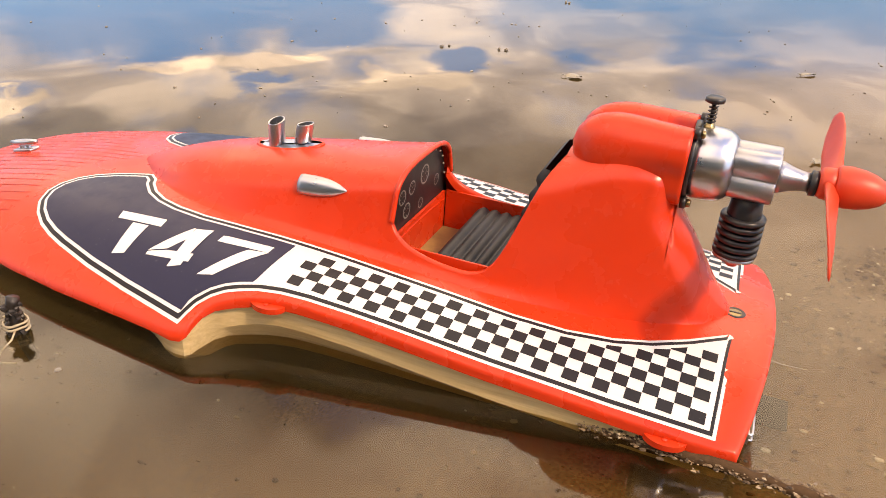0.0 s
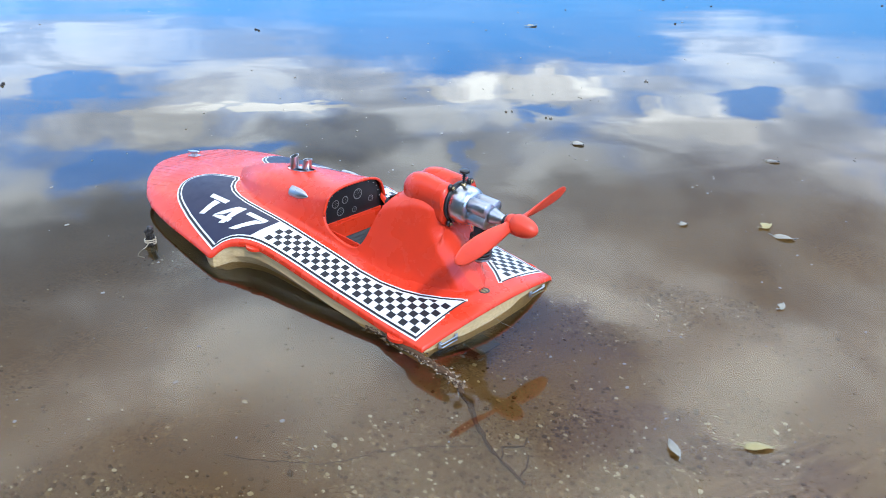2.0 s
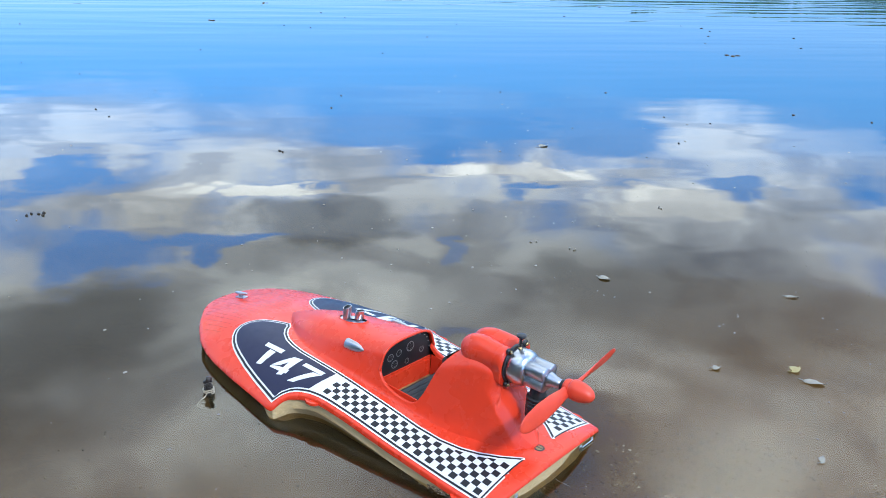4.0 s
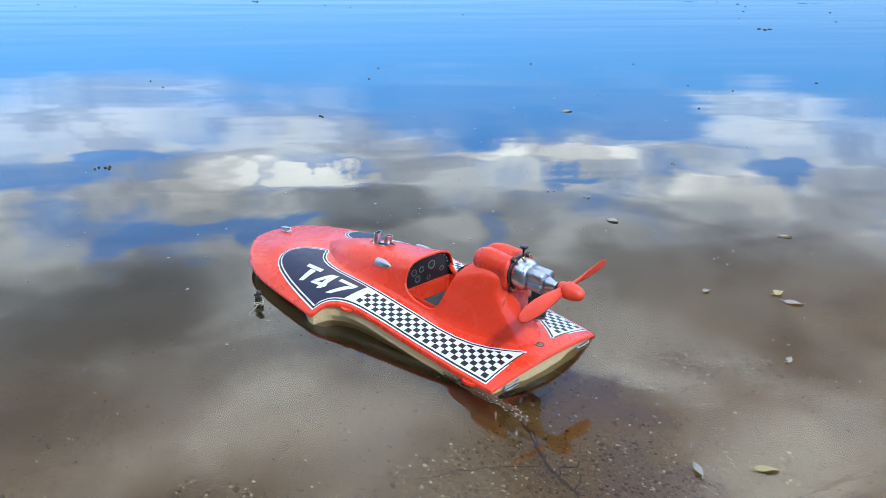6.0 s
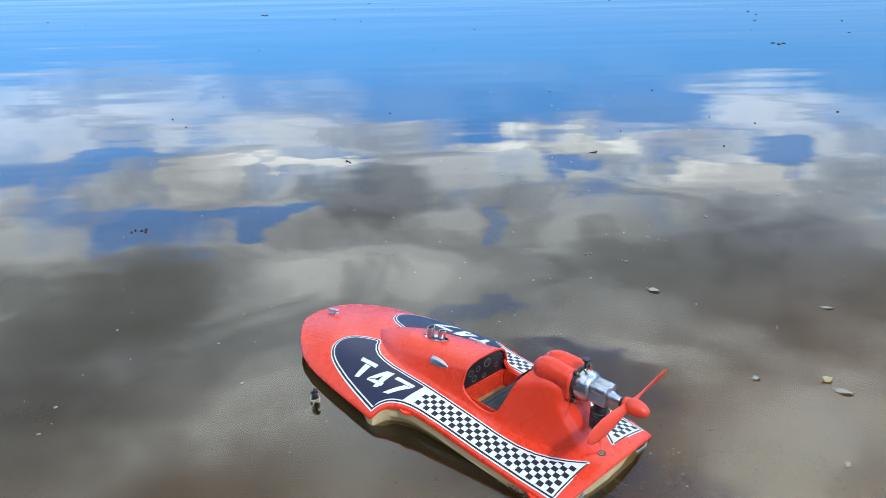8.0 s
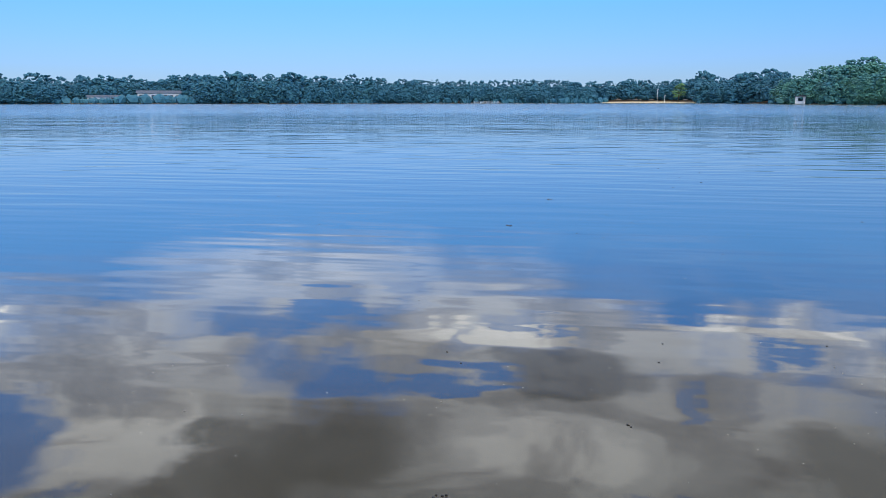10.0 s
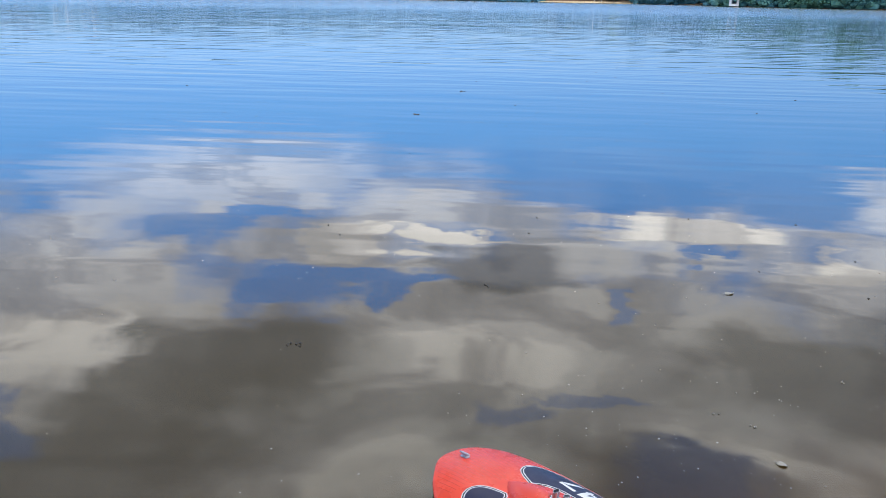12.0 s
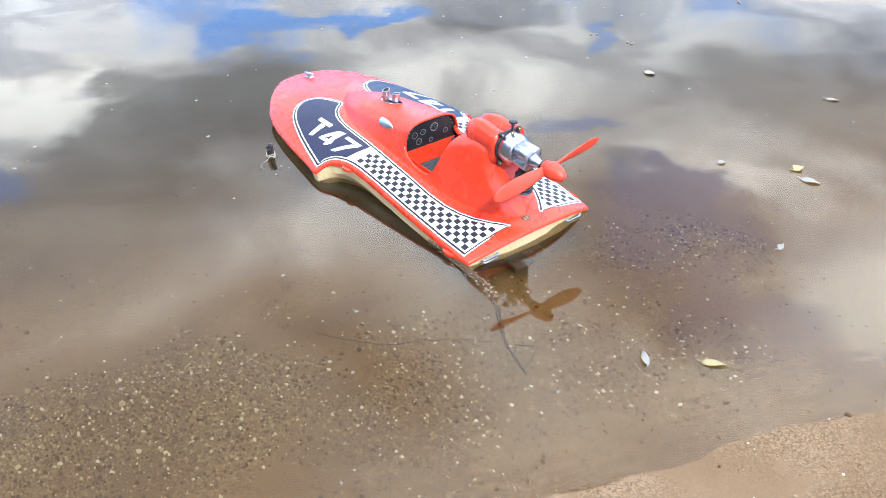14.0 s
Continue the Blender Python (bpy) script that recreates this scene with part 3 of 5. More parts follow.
def build_hull():
    bm = bmesh.new()
    rows = []
    for x in HULL_X:
        tuck = 0.0030 + 0.0045 * max(0.0, min(1.0, (-0.42 - x) / 0.14))
        w = max(0.0, beam(x) - tuck)
        zb = lerp_table(x, [(-0.577, 0.000), (-0.52, -0.012), (-0.46, -0.020), (0.0, -0.016)])
        top = deck_z(x, beam(x)) - lerp_table(x, [(-0.30, 0.0022), (-0.26, 0.0040)])
        side_z = top - lerp_table(x, [(-0.577, 0.004), (-0.55, 0.008), (-0.42, 0.012), (-0.285, 0.0150), (-0.265, 0.0150), (-0.20, 0.0150), (0.0, 0.0150)])
        # the bottom sweeps up to a shallow transom
        k = max(0.0, (x + 0.045) / 0.045)
        # ahead of the step the sides flare out under the deck
        flare = min(0.5 * w, lerp_table(x, [(-0.577, 0.002), (-0.55, 0.012), (-0.45, 0.020), (-0.33, 0.017), (-0.297, 0.001), (-0.28, 0.0002)]))
        inner = max(0.0, w - max(0.016, flare + 0.008))
        rows.append([Vector((aft_bulge(x, v) - 0.0005, y, z + (deck_z(0, 0.095) - 0.0165 - z) * k if z < side_z - 0.0002 else z)) for v, y, z in
                     ((-1, -w, top), (-1, -w + flare, side_z), (-1, -inner, zb), (-0.5, -w * 0.5, zb - 0.006), (0, 0, zb - 0.009),
                      (0.5, w * 0.5, zb - 0.006), (1, inner, zb), (1, w - flare, side_z), (1, w, top))])
    vs = grid_faces(bm, rows)
    last = vs[-1]
    # transom board follows the crown of the deck
    crown = [bm.verts.new((aft_bulge(0, v) - 0.0005, 0.0990 * v, deck_z(0, 0.099 * v) - 0.0045)) for v in (0.75, 0.5, 0.25, 0.0, -0.25, -0.5, -0.75)]
    bm.faces.new(list(last) + crown)
    bmesh.ops.recalc_face_normals(bm, faces=bm.faces)
    for e in bm.edges:
        # chines and the transom's edge stay crisp
        e.smooth = not (len(e.link_faces) == 2 and e.calc_face_angle(0.0) > 0.5)
    part("hull", bm, WOOD, boat, "varnished pale plywood hull sides and transom")


def offset_outline(pts, d):
    """The closed outline moved inwards by d."""
    n = len(pts)
    area = sum(pts[i][0] * pts[(i + 1) % n][1] - pts[(i + 1) % n][0] * pts[i][1] for i in range(n))
    s = 1 if area > 0 else -1
    out = []
    for i in range(n):
        a, b, c = Vector(pts[i - 1]), Vector(pts[i]), Vector(pts[(i + 1) % n])
        u, v = (b - a).normalized(), (c - b).normalized()
        nu, nv = Vector((-u.y, u.x)) * s, Vector((-v.y, v.x)) * s
        m = nu + nv
        m = m / max(0.75, m.length_squared / 2) if m.length > 1e-6 else nu
        out.append(b + m * d)
    return out


def densify(pts, step=0.003):
    out = []
    n = len(pts)
    for i in range(n):
        a, b = Vector(pts[i]), Vector(pts[(i + 1) % n])
        k = max(1, int((b - a).length / step))
        out += [a.lerp(b, j / k) for j in range(k)]
    return out


def span_at(pts, x):
    ys = []
    n = len(pts)
    for i in range(n):
        a, b = pts[i], pts[(i + 1) % n]
        if (a[0] - x) * (b[0] - x) <= 0 and abs(a[0] - b[0]) > 1e-9:
            ys.append(a[1] + (b[1] - a[1]) * (x - a[0]) / (b[0] - a[0]))
    return (min(ys), max(ys)) if len(ys) > 1 else None


def drape(pts, lift, side, sub=10, step=0.0009):
    """A thin sheet over the deck within an outline given for the port side."""
    bm = bmesh.new()
    xs0, xs1 = min(p[0] for p in pts) + 1e-5, max(p[0] for p in pts) - 1e-5
    rows = []
    for x in stations(xs0, xs1, step):
        s = span_at(pts, x)
        if s is None:
            continue
        rows.append([Vector((x, side * (s[0] + (s[1] - s[0]) * i / sub), 0)) for i in range(sub + 1)])
    for r in rows:
        for p in r:
            p.z = deck_z(p.x, p.y) + lift
    grid_faces(bm, rows)
    bmesh.ops.recalc_face_normals(bm, faces=bm.faces)
    if bm.faces and sum(f.normal.z for f in bm.faces) < 0:
        bmesh.ops.reverse_faces(bm, faces=bm.faces)
    return bm


# outline of the port decal, from its notch forward, round the emblem, aft along the rail and back along the cowl
DECAL = [(-0.3962, 0.0240), (-0.4085, 0.0275), (-0.4210, 0.0315), (-0.4335, 0.0370), (-0.4430, 0.0445), (-0.4488, 0.0545), (-0.4500, 0.0655), (-0.4460, 0.0775),
         (-0.4375, 0.0875), (-0.4260, 0.0960), (-0.4130, 0.1026), (-0.3990, 0.1080), (-0.3700, 0.1172), (-0.3360, 0.1260), (-0.3030, 0.1334), (-0.2886, 0.1366),
         (-0.2866, 0.1312), (-0.2838, 0.1252), (-0.2785, 0.1192), (-0.2725, 0.1152), (-0.2655, 0.1122), (-0.2552, 0.1086), (-0.2425, 0.1062), (-0.2270, 0.1050), (-0.1800, 0.1040),
         (-0.1200, 0.1040), (-0.0600, 0.1025), (-0.0085, 0.1000), (-0.0078, 0.0212), (-0.0147, 0.0268), (-0.0313, 0.0395), (-0.0498, 0.0505), (-0.0681, 0.0578), (-0.0928, 0.0630),
         (-0.1221, 0.0645), (-0.1600, 0.0632), (-0.1970, 0.0626), (-0.2252, 0.0618), (-0.2911, 0.0602), (-0.3265, 0.0586), (-0.3483, 0.0552), (-0.3640, 0.0505), (-0.3760, 0.0440), (-0.3850, 0.0355), (-0.3880, 0.0300)]


def build_decal(side):
    ring0 = densify(DECAL)
    ring1 = offset_outline(ring0, 0.0018)
    ring2 = offset_outline(ring0, 0.0042)
    ring3 = offset_outline(ring0, 0.0060)
    base = part("decal_border", drape(ring0, 0.00025, side), WHITE, boat, "white vinyl decal with a black pinstripe")
    part("pinstripe", drape(ring1, 0.00040, side), BLACK, base)
    part("inner_field", drape(ring2, 0.00055, side), WHITE, base)
    # dark emblem field, cut off square where the checks begin
    cut = [p for p in ring3 if p[0] < -0.2545 - (p[1] - 0.066) * 0.14]
    part("emblem_field", drape(cut, 0.00070, side), NAVY, boat, "dark navy emblem field bearing white racing figures")
    # checks
    bm = bmesh.new()
    px, py = 0.00790, 0.00705
    for i in range(31):
        for j in range(11):
            if (i + j) % 2:
                continue
            x1 = -0.0150 - i * px
            x0 = x1 - px
            y1 = 0.0940 + 0.0040 * min(1.0, i / 14) - j * py
            y0 = y1 - py
            if x0 < -0.2450:
                continue
            corners = []
            for x, y in ((x0, y0), (x1, y0), (x1, y1), (x0, y1)):
                s = span_at(ring3, min(max(x, -0.43), -0.0130))
                if s is None:
                    corners = []
                    break
                corners.append((x, min(max(y, s[0] + 0.0006), s[1])))
            if not corners or abs(corners[0][1] - corners[3][1]) + abs(corners[1][1] - corners[2][1]) < 0.0040:
                continue
            vs = [bm.verts.new((x, side * y, deck_z(x, y) + 0.00072)) for x, y in corners]
            f = bm.faces.new(vs)
            f.normal_update()
            if f.normal.z < 0:
                f.normal_flip()
    part("checker_print", bm, BLACK, boat, "small black squares of the checkered band", smooth=False)


# the figures as strokes on the port decal: x along the boat, y out from the centre line
FIGURES = {
    "T": [[(-0.3795, 0.0727), (-0.3440, 0.0722), (-0.3424, 0.0813), (-0.3768, 0.0813)], [(-0.3642, 0.0812), (-0.3508, 0.0812), (-0.3500, 0.1064), (-0.3594, 0.1080)]],
    "4": [[(-0.3221, 0.0735), (-0.3185, 0.0850), (-0.3254, 0.0968), (-0.3378, 0.1005)], [(-0.3378, 0.1003), (-0.3252, 0.0966), (-0.3068, 0.0952), (-0.3060, 0.1031), (-0.3370, 0.1040)],
          [(-0.3221, 0.0735), (-0.3091, 0.0722), (-0.3090, 0.1076), (-0.3181, 0.1090)]],
    "7": [[(-0.3020, 0.0741), (-0.2659, 0.0735), (-0.2664, 0.0812), (-0.3023, 0.0822)], [(-0.2801, 0.0818), (-0.2660, 0.0800), (-0.2863, 0.1080), (-0.2970, 0.1093)]],
}
FIGURES_FROM, FIGURES_TO = -0.3795, -0.2659


def build_figures(side):
    for ch, strokes in FIGURES.items():
        bm = bmesh.new()
        for level, quad in enumerate(strokes):
            outline = densify(offset_outline(quad, 0.00075), 0.002)
            lo, hi = min(p.y for p in outline), max(p.y for p in outline)
            rows = []
            for i in range(15):
                v = lo + 1e-5 + (hi - lo - 2e-5) * i / 14
                s = span_at([(p.y, p.x) for p in outline], v)
                if s is None:
                    continue
                row = []
                for k in range(5):
                    x, y = s[0] + (s[1] - s[0]) * k / 4, v
                    if side > 0:
                        # on the starboard decal the figures read from the other side
                        x = FIGURES_FROM + FIGURES_TO - x
                    row.append(Vector((x, side * y, deck_z(x, y) + 0.00085 + 0.00008 * level)))
                rows.append(row)
            grid_faces(bm, rows)
        bmesh.ops.recalc_face_normals(bm, faces=bm.faces)
        for f in bm.faces:
            if f.normal.z < 0:
                f.normal_flip()
        part("racing_figure", bm, WHITE, boat, "bold white racing figure " + ch)


# ---- cowl, cockpit and engine pylon ----
COWL_BASE = [(-0.42, 0.004), (-0.4119, 0.012), (-0.3998, 0.022), (-0.3817, 0.0325), (-0.3564, 0.043), (-0.3262, 0.05), (-0.2908, 0.054), (-0.2492, 0.0555), (-0.2065, 0.0545), (-0.1516, 0.0525), (-0.1, 0.046), (-0.06, 0.036), (-0.035, 0.0265), (-0.02, 0.017), (-0.014, 0.01)]
COWL_TOPW = [(-0.42, 0.002), (-0.4018, 0.012), (-0.3716, 0.024), (-0.3312, 0.031), (-0.2705, 0.035), (-0.2065, 0.0385), (-0.157, 0.0395), (-0.125, 0.0335), (-0.1, 0.0275), (-0.07, 0.0235), (-0.05, 0.0180), (-0.035, 0.0105), (-0.014, 0.0035)]
COWL_TOP = [(-0.42, 0.035), (-0.4099, 0.0395), (-0.3968, 0.045), (-0.3766, 0.052), (-0.3514, 0.059), (-0.3211, 0.065), (-0.2806, 0.0715), (-0.2385, 0.077), (-0.2065, 0.0812), (-0.1735, 0.084), (-0.1354, 0.096), (-0.116, 0.1055), (-0.1, 0.112), (-0.085, 0.116), (-0.06, 0.112), (-0.0535, 0.102), (-0.0525, 0.083), (-0.042, 0.066), (-0.03, 0.047), (-0.02, 0.033), (-0.014, 0.0265)]
SILL = [(-0.2065, 0.056), (-0.2048, 0.052), (-0.201, 0.047), (-0.1944, 0.0425), (-0.1845, 0.039), (-0.1713, 0.0365), (-0.1581, 0.0355), (-0.1505, 0.0365), (-0.1446, 0.04), (-0.1403, 0.046), (-0.1359, 0.056), (-0.1316, 0.068), (-0.1275, 0.08), (-0.1225, 0.093), (-0.116, 0.103)]
OPEN_A, OPEN_B = -0.2065, -0.1160


def cowl_half(x, s):
    """Half breadth and height of the cowl at x, s from deck (0) to crown (1)."""
    b, t, top = smooth_table(x, COWL_BASE), smooth_table(x, COWL_TOPW), smooth_table(x, COWL_TOP)
    zd = deck_z(x, b) - 0.0015
    z = zd + (top - zd) * s
    flare = 0.004 * max(0.0, 1 - s * 7) ** 2 * min(1.0, (x + 0.420) / 0.05)
    if x > -0.075:
        # the pylon thins to a raked trailing edge
        u = min(1.0, max(0.0, (z - zd) / (0.112 - zd)))
        y = t + (b - t) * (1 - u) ** lerp_table(x, [(-0.075, 0.58), (-0.05, 0.60), (-0.03, 0.80)])
        edge = -0.0500 + max(0.0, 0.0835 - z) * 0.66
        y *= math.sqrt(min(1.0, max(0.0, (edge - x) / lerp_table(x, [(-0.075, 0.010), (-0.05, 0.014)]))))
        if s > 0.85:
            y *= math.sqrt(max(0.0, 1 - ((s - 0.85) / 0.15) ** 2))
        return y + flare * 0.6, z
    g = lerp_table(x, [(-0.4, 1.2), (-0.2, 1.25), (-0.14, 1.02), (-0.11, 0.78), (-0.085, 0.60), (-0.075, 0.58)])
    s1 = lerp_table(x, [(-0.4, 0.35), (-0.3, 0.50), (-0.2, 0.66), (-0.12, 0.72), (-0.075, 0.85)])
    y = t + (b - t) * (1 - min(s, 1.0)) ** g + flare
    if s > s1:
        k = lerp_table(x, [(-0.38, 2.0), (-0.24, 2.6), (-0.2, 3.2), (-0.13, 2.4), (-0.09, 2.0)])
        y *= max(0.0, 1 - ((s - s1) / (1 - s1)) ** k) ** (1 / k)
    return y, z


def sill_s(x):
    lo, hi = 0.0, 1.0
    z = smooth_table(x, SILL)
    for _ in range(30):
        mid = (lo + hi) / 2
        if cowl_half(x, mid)[1] < z:
            lo = mid
        else:
            hi = mid
    return lo


def build_cowl():
    xs = [-0.420, -0.4185, -0.416, -0.413] + stations(-0.409, -0.2105, 0.006) + [-0.2080, -0.2065, -0.2060, -0.2050, -0.2035] + stations(-0.2015, -0.1180, 0.003) + [-0.1160] + stations(-0.112, -0.056, 0.004) + [-0.0537, -0.0527] + stations(-0.050, -0.014, 0.004)
    n = 30
    bm = bmesh.new()
    for side in (-1, 1):
        fore, mid, aft = [x for x in xs if x <= OPEN_A], [x for x in xs if OPEN_A <= x <= OPEN_B], [x for x in xs if x >= OPEN_B]
        for want in (fore, mid, aft):
            rows = []
            for x in want:
                smax = sill_s(x) if want is mid else sill_s(OPEN_A if want is fore else OPEN_B)
                ss = [smax * (1 - (1 - i / n) ** 1.6) for i in range(n + 1)]
                if want is not mid:
                    # above the sill line the skin closes over the crown
                    ss += [smax + (1 - smax) * (1 - (1 - i / 20) ** 1.6) for i in range(1, 21)]
                rows.append([Vector((x, side * y, z)) for y, z in (cowl_half(x, q) for q in ss)])
            grid_faces(bm, rows)
        # rounded coaming lip and inner wall
        rows = []
        for x in [v for v in xs if OPEN_A <= v <= OPEN_B]:
            sm = sill_s(x)
            y, z = cowl_half(x, sm)
            yi = max(y - 0.004, 0.0)
            rows.append([Vector((x, side * p, q)) for p, q in ((y, z), (y - 0.0008, z + 0.0009), (y - 0.0024, z + 0.0011), (max(y - 0.0037, 0), z + 0.0003), (yi, z - 0.002), (max(yi - 0.0005, 0), z - 0.005))])
        grid_faces(bm, rows)
    # closing face of the pylon's foot
    bmesh.ops.remove_doubles(bm, verts=bm.verts, dist=0.00005)
    bmesh.ops.recalc_face_normals(bm, faces=bm.faces)
    return part("cowl", bm, RED, boat, "moulded red cowl with an open cockpit and engine pylon")


def build_cockpit():
    # rolled rim round the dashboard opening
    pts = [Vector((-0.2053, s * y, z)) for s, y, z in [(-1, *cowl_half(OPEN_A, 1 - (1 - k / 40) ** 1.8)) for k in range(11, 41)] + [(1, *cowl_half(OPEN_A, 1 - (1 - k / 40) ** 1.8)) for k in range(39, 10, -1)]]
    part("dash_rim", tube(pts, 0.0017, 8), RED, boat)
    bm = bmesh.new()
    ring = [bm.verts.new((-0.2095, s * (y - 0.0010), z - 0.001)) for s, y, z in [(-1, *cowl_half(OPEN_A, 1 - (1 - k / 40) ** 1.8)) for k in range(0, 41)] + [(1, *cowl_half(OPEN_A, 1 - (1 - k / 40) ** 1.8)) for k in range(39, -1, -1)]]
    bm.faces.new(ring)
    bmesh.ops.recalc_face_normals(bm, faces=bm.faces)
    bmesh.ops.solidify(bm, geom=list(bm.faces), thickness=0.0015)
    dash = part("dashboard", bm, DASH, boat, "black dashboard with pale round gauges", smooth=False)
    for y, z, r in ((-0.0265, 0.0610, 0.0050), (-0.0125, 0.0625, 0.0046), (0.0065, 0.0648, 0.0066), (0.0265, 0.0540, 0.0040), (-0.0195, 0.0500, 0.0052), (0.0015, 0.0470, 0.0036)):
        g = bmesh.new()
        for k in range(16):
            a, b = 2 * math.pi * k / 16, 2 * math.pi * (k + 1) / 16
            q = [(y + rr * math.cos(t), z + rr * math.sin(t)) for rr, t in ((r, a), (r, b), (r * 0.82, b), (r * 0.82, a))]
            g.faces.new([g.verts.new((-0.2077, *p)) for p in q])
            if k % 2 == 0:
                q = [(y + rr * math.cos(t), z + rr * math.sin(t)) for rr, t in ((r * 0.74, a), (r * 0.74, a + 0.12), (r * 0.5, a + 0.12), (r * 0.5, a))]
                g.faces.new([g.verts.new((-0.2077, *p)) for p in q])
        q = [(y - 0.0004, z), (y + 0.0004, z), (y + 0.45 * r, z + 0.45 * r)]
        g.faces.new([g.verts.new((-0.2076, *p)) for p in q])
        bmesh.ops.solidify(g, geom=list(g.faces), thickness=0.0002)
        part("gauge", g, GAUGE, dash, "", smooth=False)
    for k in range(11):
        a = k / 10
        s = 1 - (1 - (0.33 + 0.62 * (1 - abs(2 * a - 1)))) ** 1.8
        y, z = cowl_half(OPEN_A, s)
        ob = part("rivet", lathe([(-0.2083, 0.0007), (-0.2075, 0.0006)], seg=6, at=(0, (1 if a > 0.5 else -1) * max(0, y - 0.0045), z - 0.0035)), GAUGE, dash)
    # floor, seat and back cushion with rolled pleats
    part("cockpit_floor", block((0.100, 0.086, 0.002), (-0.158, 0, 0.0120)), PALE_WOOD, boat, smooth=False)
    # bulkhead below the dash
    part("footwell_panel", block((0.002, 0.086, 0.028), (-0.2080, 0, 0.0255)), RED, boat, smooth=False)
    for side in (-1, 1):
        part("cockpit_liner", block((0.088, 0.0012, 0.028), (-0.1625, side * 0.0443, 0.0260)), RED, boat, smooth=False)
    seat = new("seat")
    seat.parent = boat
    bm = bmesh.new()
    n = 6
    rows = []
    for i in range(49):
        u = i / 48
        x = -0.181 + 0.047 * u
        z = 0.0335 + 0.0024 * abs(math.sin(math.pi * n * u))
        rows.append([Vector((x, y, zz)) for y, zz in ((-0.041, 0.014), (-0.041, z - 0.001), (-0.038, z), (0.038, z), (0.041, z - 0.001), (0.041, 0.014))])
    grid_faces(bm, rows)
    bmesh.ops.recalc_face_normals(bm, faces=bm.faces)
    part("seat_cushion", bm, SEAT, seat, "black pleated seat cushion")
    bm = bmesh.new()
    rows = []
    for i in range(65):
        u = i / 64
        cx, cz = -0.1400 + 0.0190 * u, 0.024 + 0.0740 * u
        bulge = 0.0026 * abs(math.sin(math.pi * 7 * u))
        w = 0.0355 - 0.0085 * u
        rows.append([Vector((cx - bulge * k - 0.003 * (k > 0), y, cz)) for y, k in ((-w - 0.001, 0), (-w, 1), (w, 1), (w + 0.001, 0))])
    grid_faces(bm, rows)
    bmesh.ops.recalc_face_normals(bm, faces=bm.faces)
    part("seat_back", bm, SEAT, seat, "black pleated seat back")


def build_pods():
    """Two streamlined pods flank the engine mount, blunt ahead, parted by a valley under the needle valve."""
    for side in (-1, 1):
        bm = bmesh.new()
        rows = []
        seg = 40
        for i in range(29):
            u = i / 28
            x = -0.1150 + 0.0622 * u
            r = max(0.0, 1 - (1 - min(u / 0.50, 1.0)) ** 2.4) ** 0.5 * (1 - 0.05 * max(0.0, u - 0.5) / 0.5)
            cy = 0.0098 + 0.0022 * u
            cz = 0.1112 - 0.0012 * u
            row = []
            for k in range(seg):
                a = 2 * math.pi * k / seg
                c, n = math.cos(a), math.sin(a)
                # squarish outer corners that run on to the mounting lugs
                full = 1 + 0.10 * max(0.0, u - 0.3) * (abs(2 * c * n) if c > 0 else 0.0)
                # a groove along the flank parts the upper lobe from the lower
                off = (math.degrees(a) + 14 + 180) % 360 - 180
                full -= 0.20 * min(1.0, max(0.0, (u - 0.22) / 0.5)) * math.exp(-((off / 21) ** 2))
                row.append(Vector((x, side * (cy + 0.0158 * r * full * c), cz + (0.0205 if n > 0 else 0.0225) * r * full * n)))
            rows.append(row)
        vs = grid_faces(bm, rows, close=True)
        bm.faces.new(vs[-1])
        bmesh.ops.remove_doubles(bm, verts=bm.verts, dist=0.00005)
        bmesh.ops.recalc_face_normals(bm, faces=bm.faces)
        part("engine_pod", bm, RED, boat)


AX = 0.1092


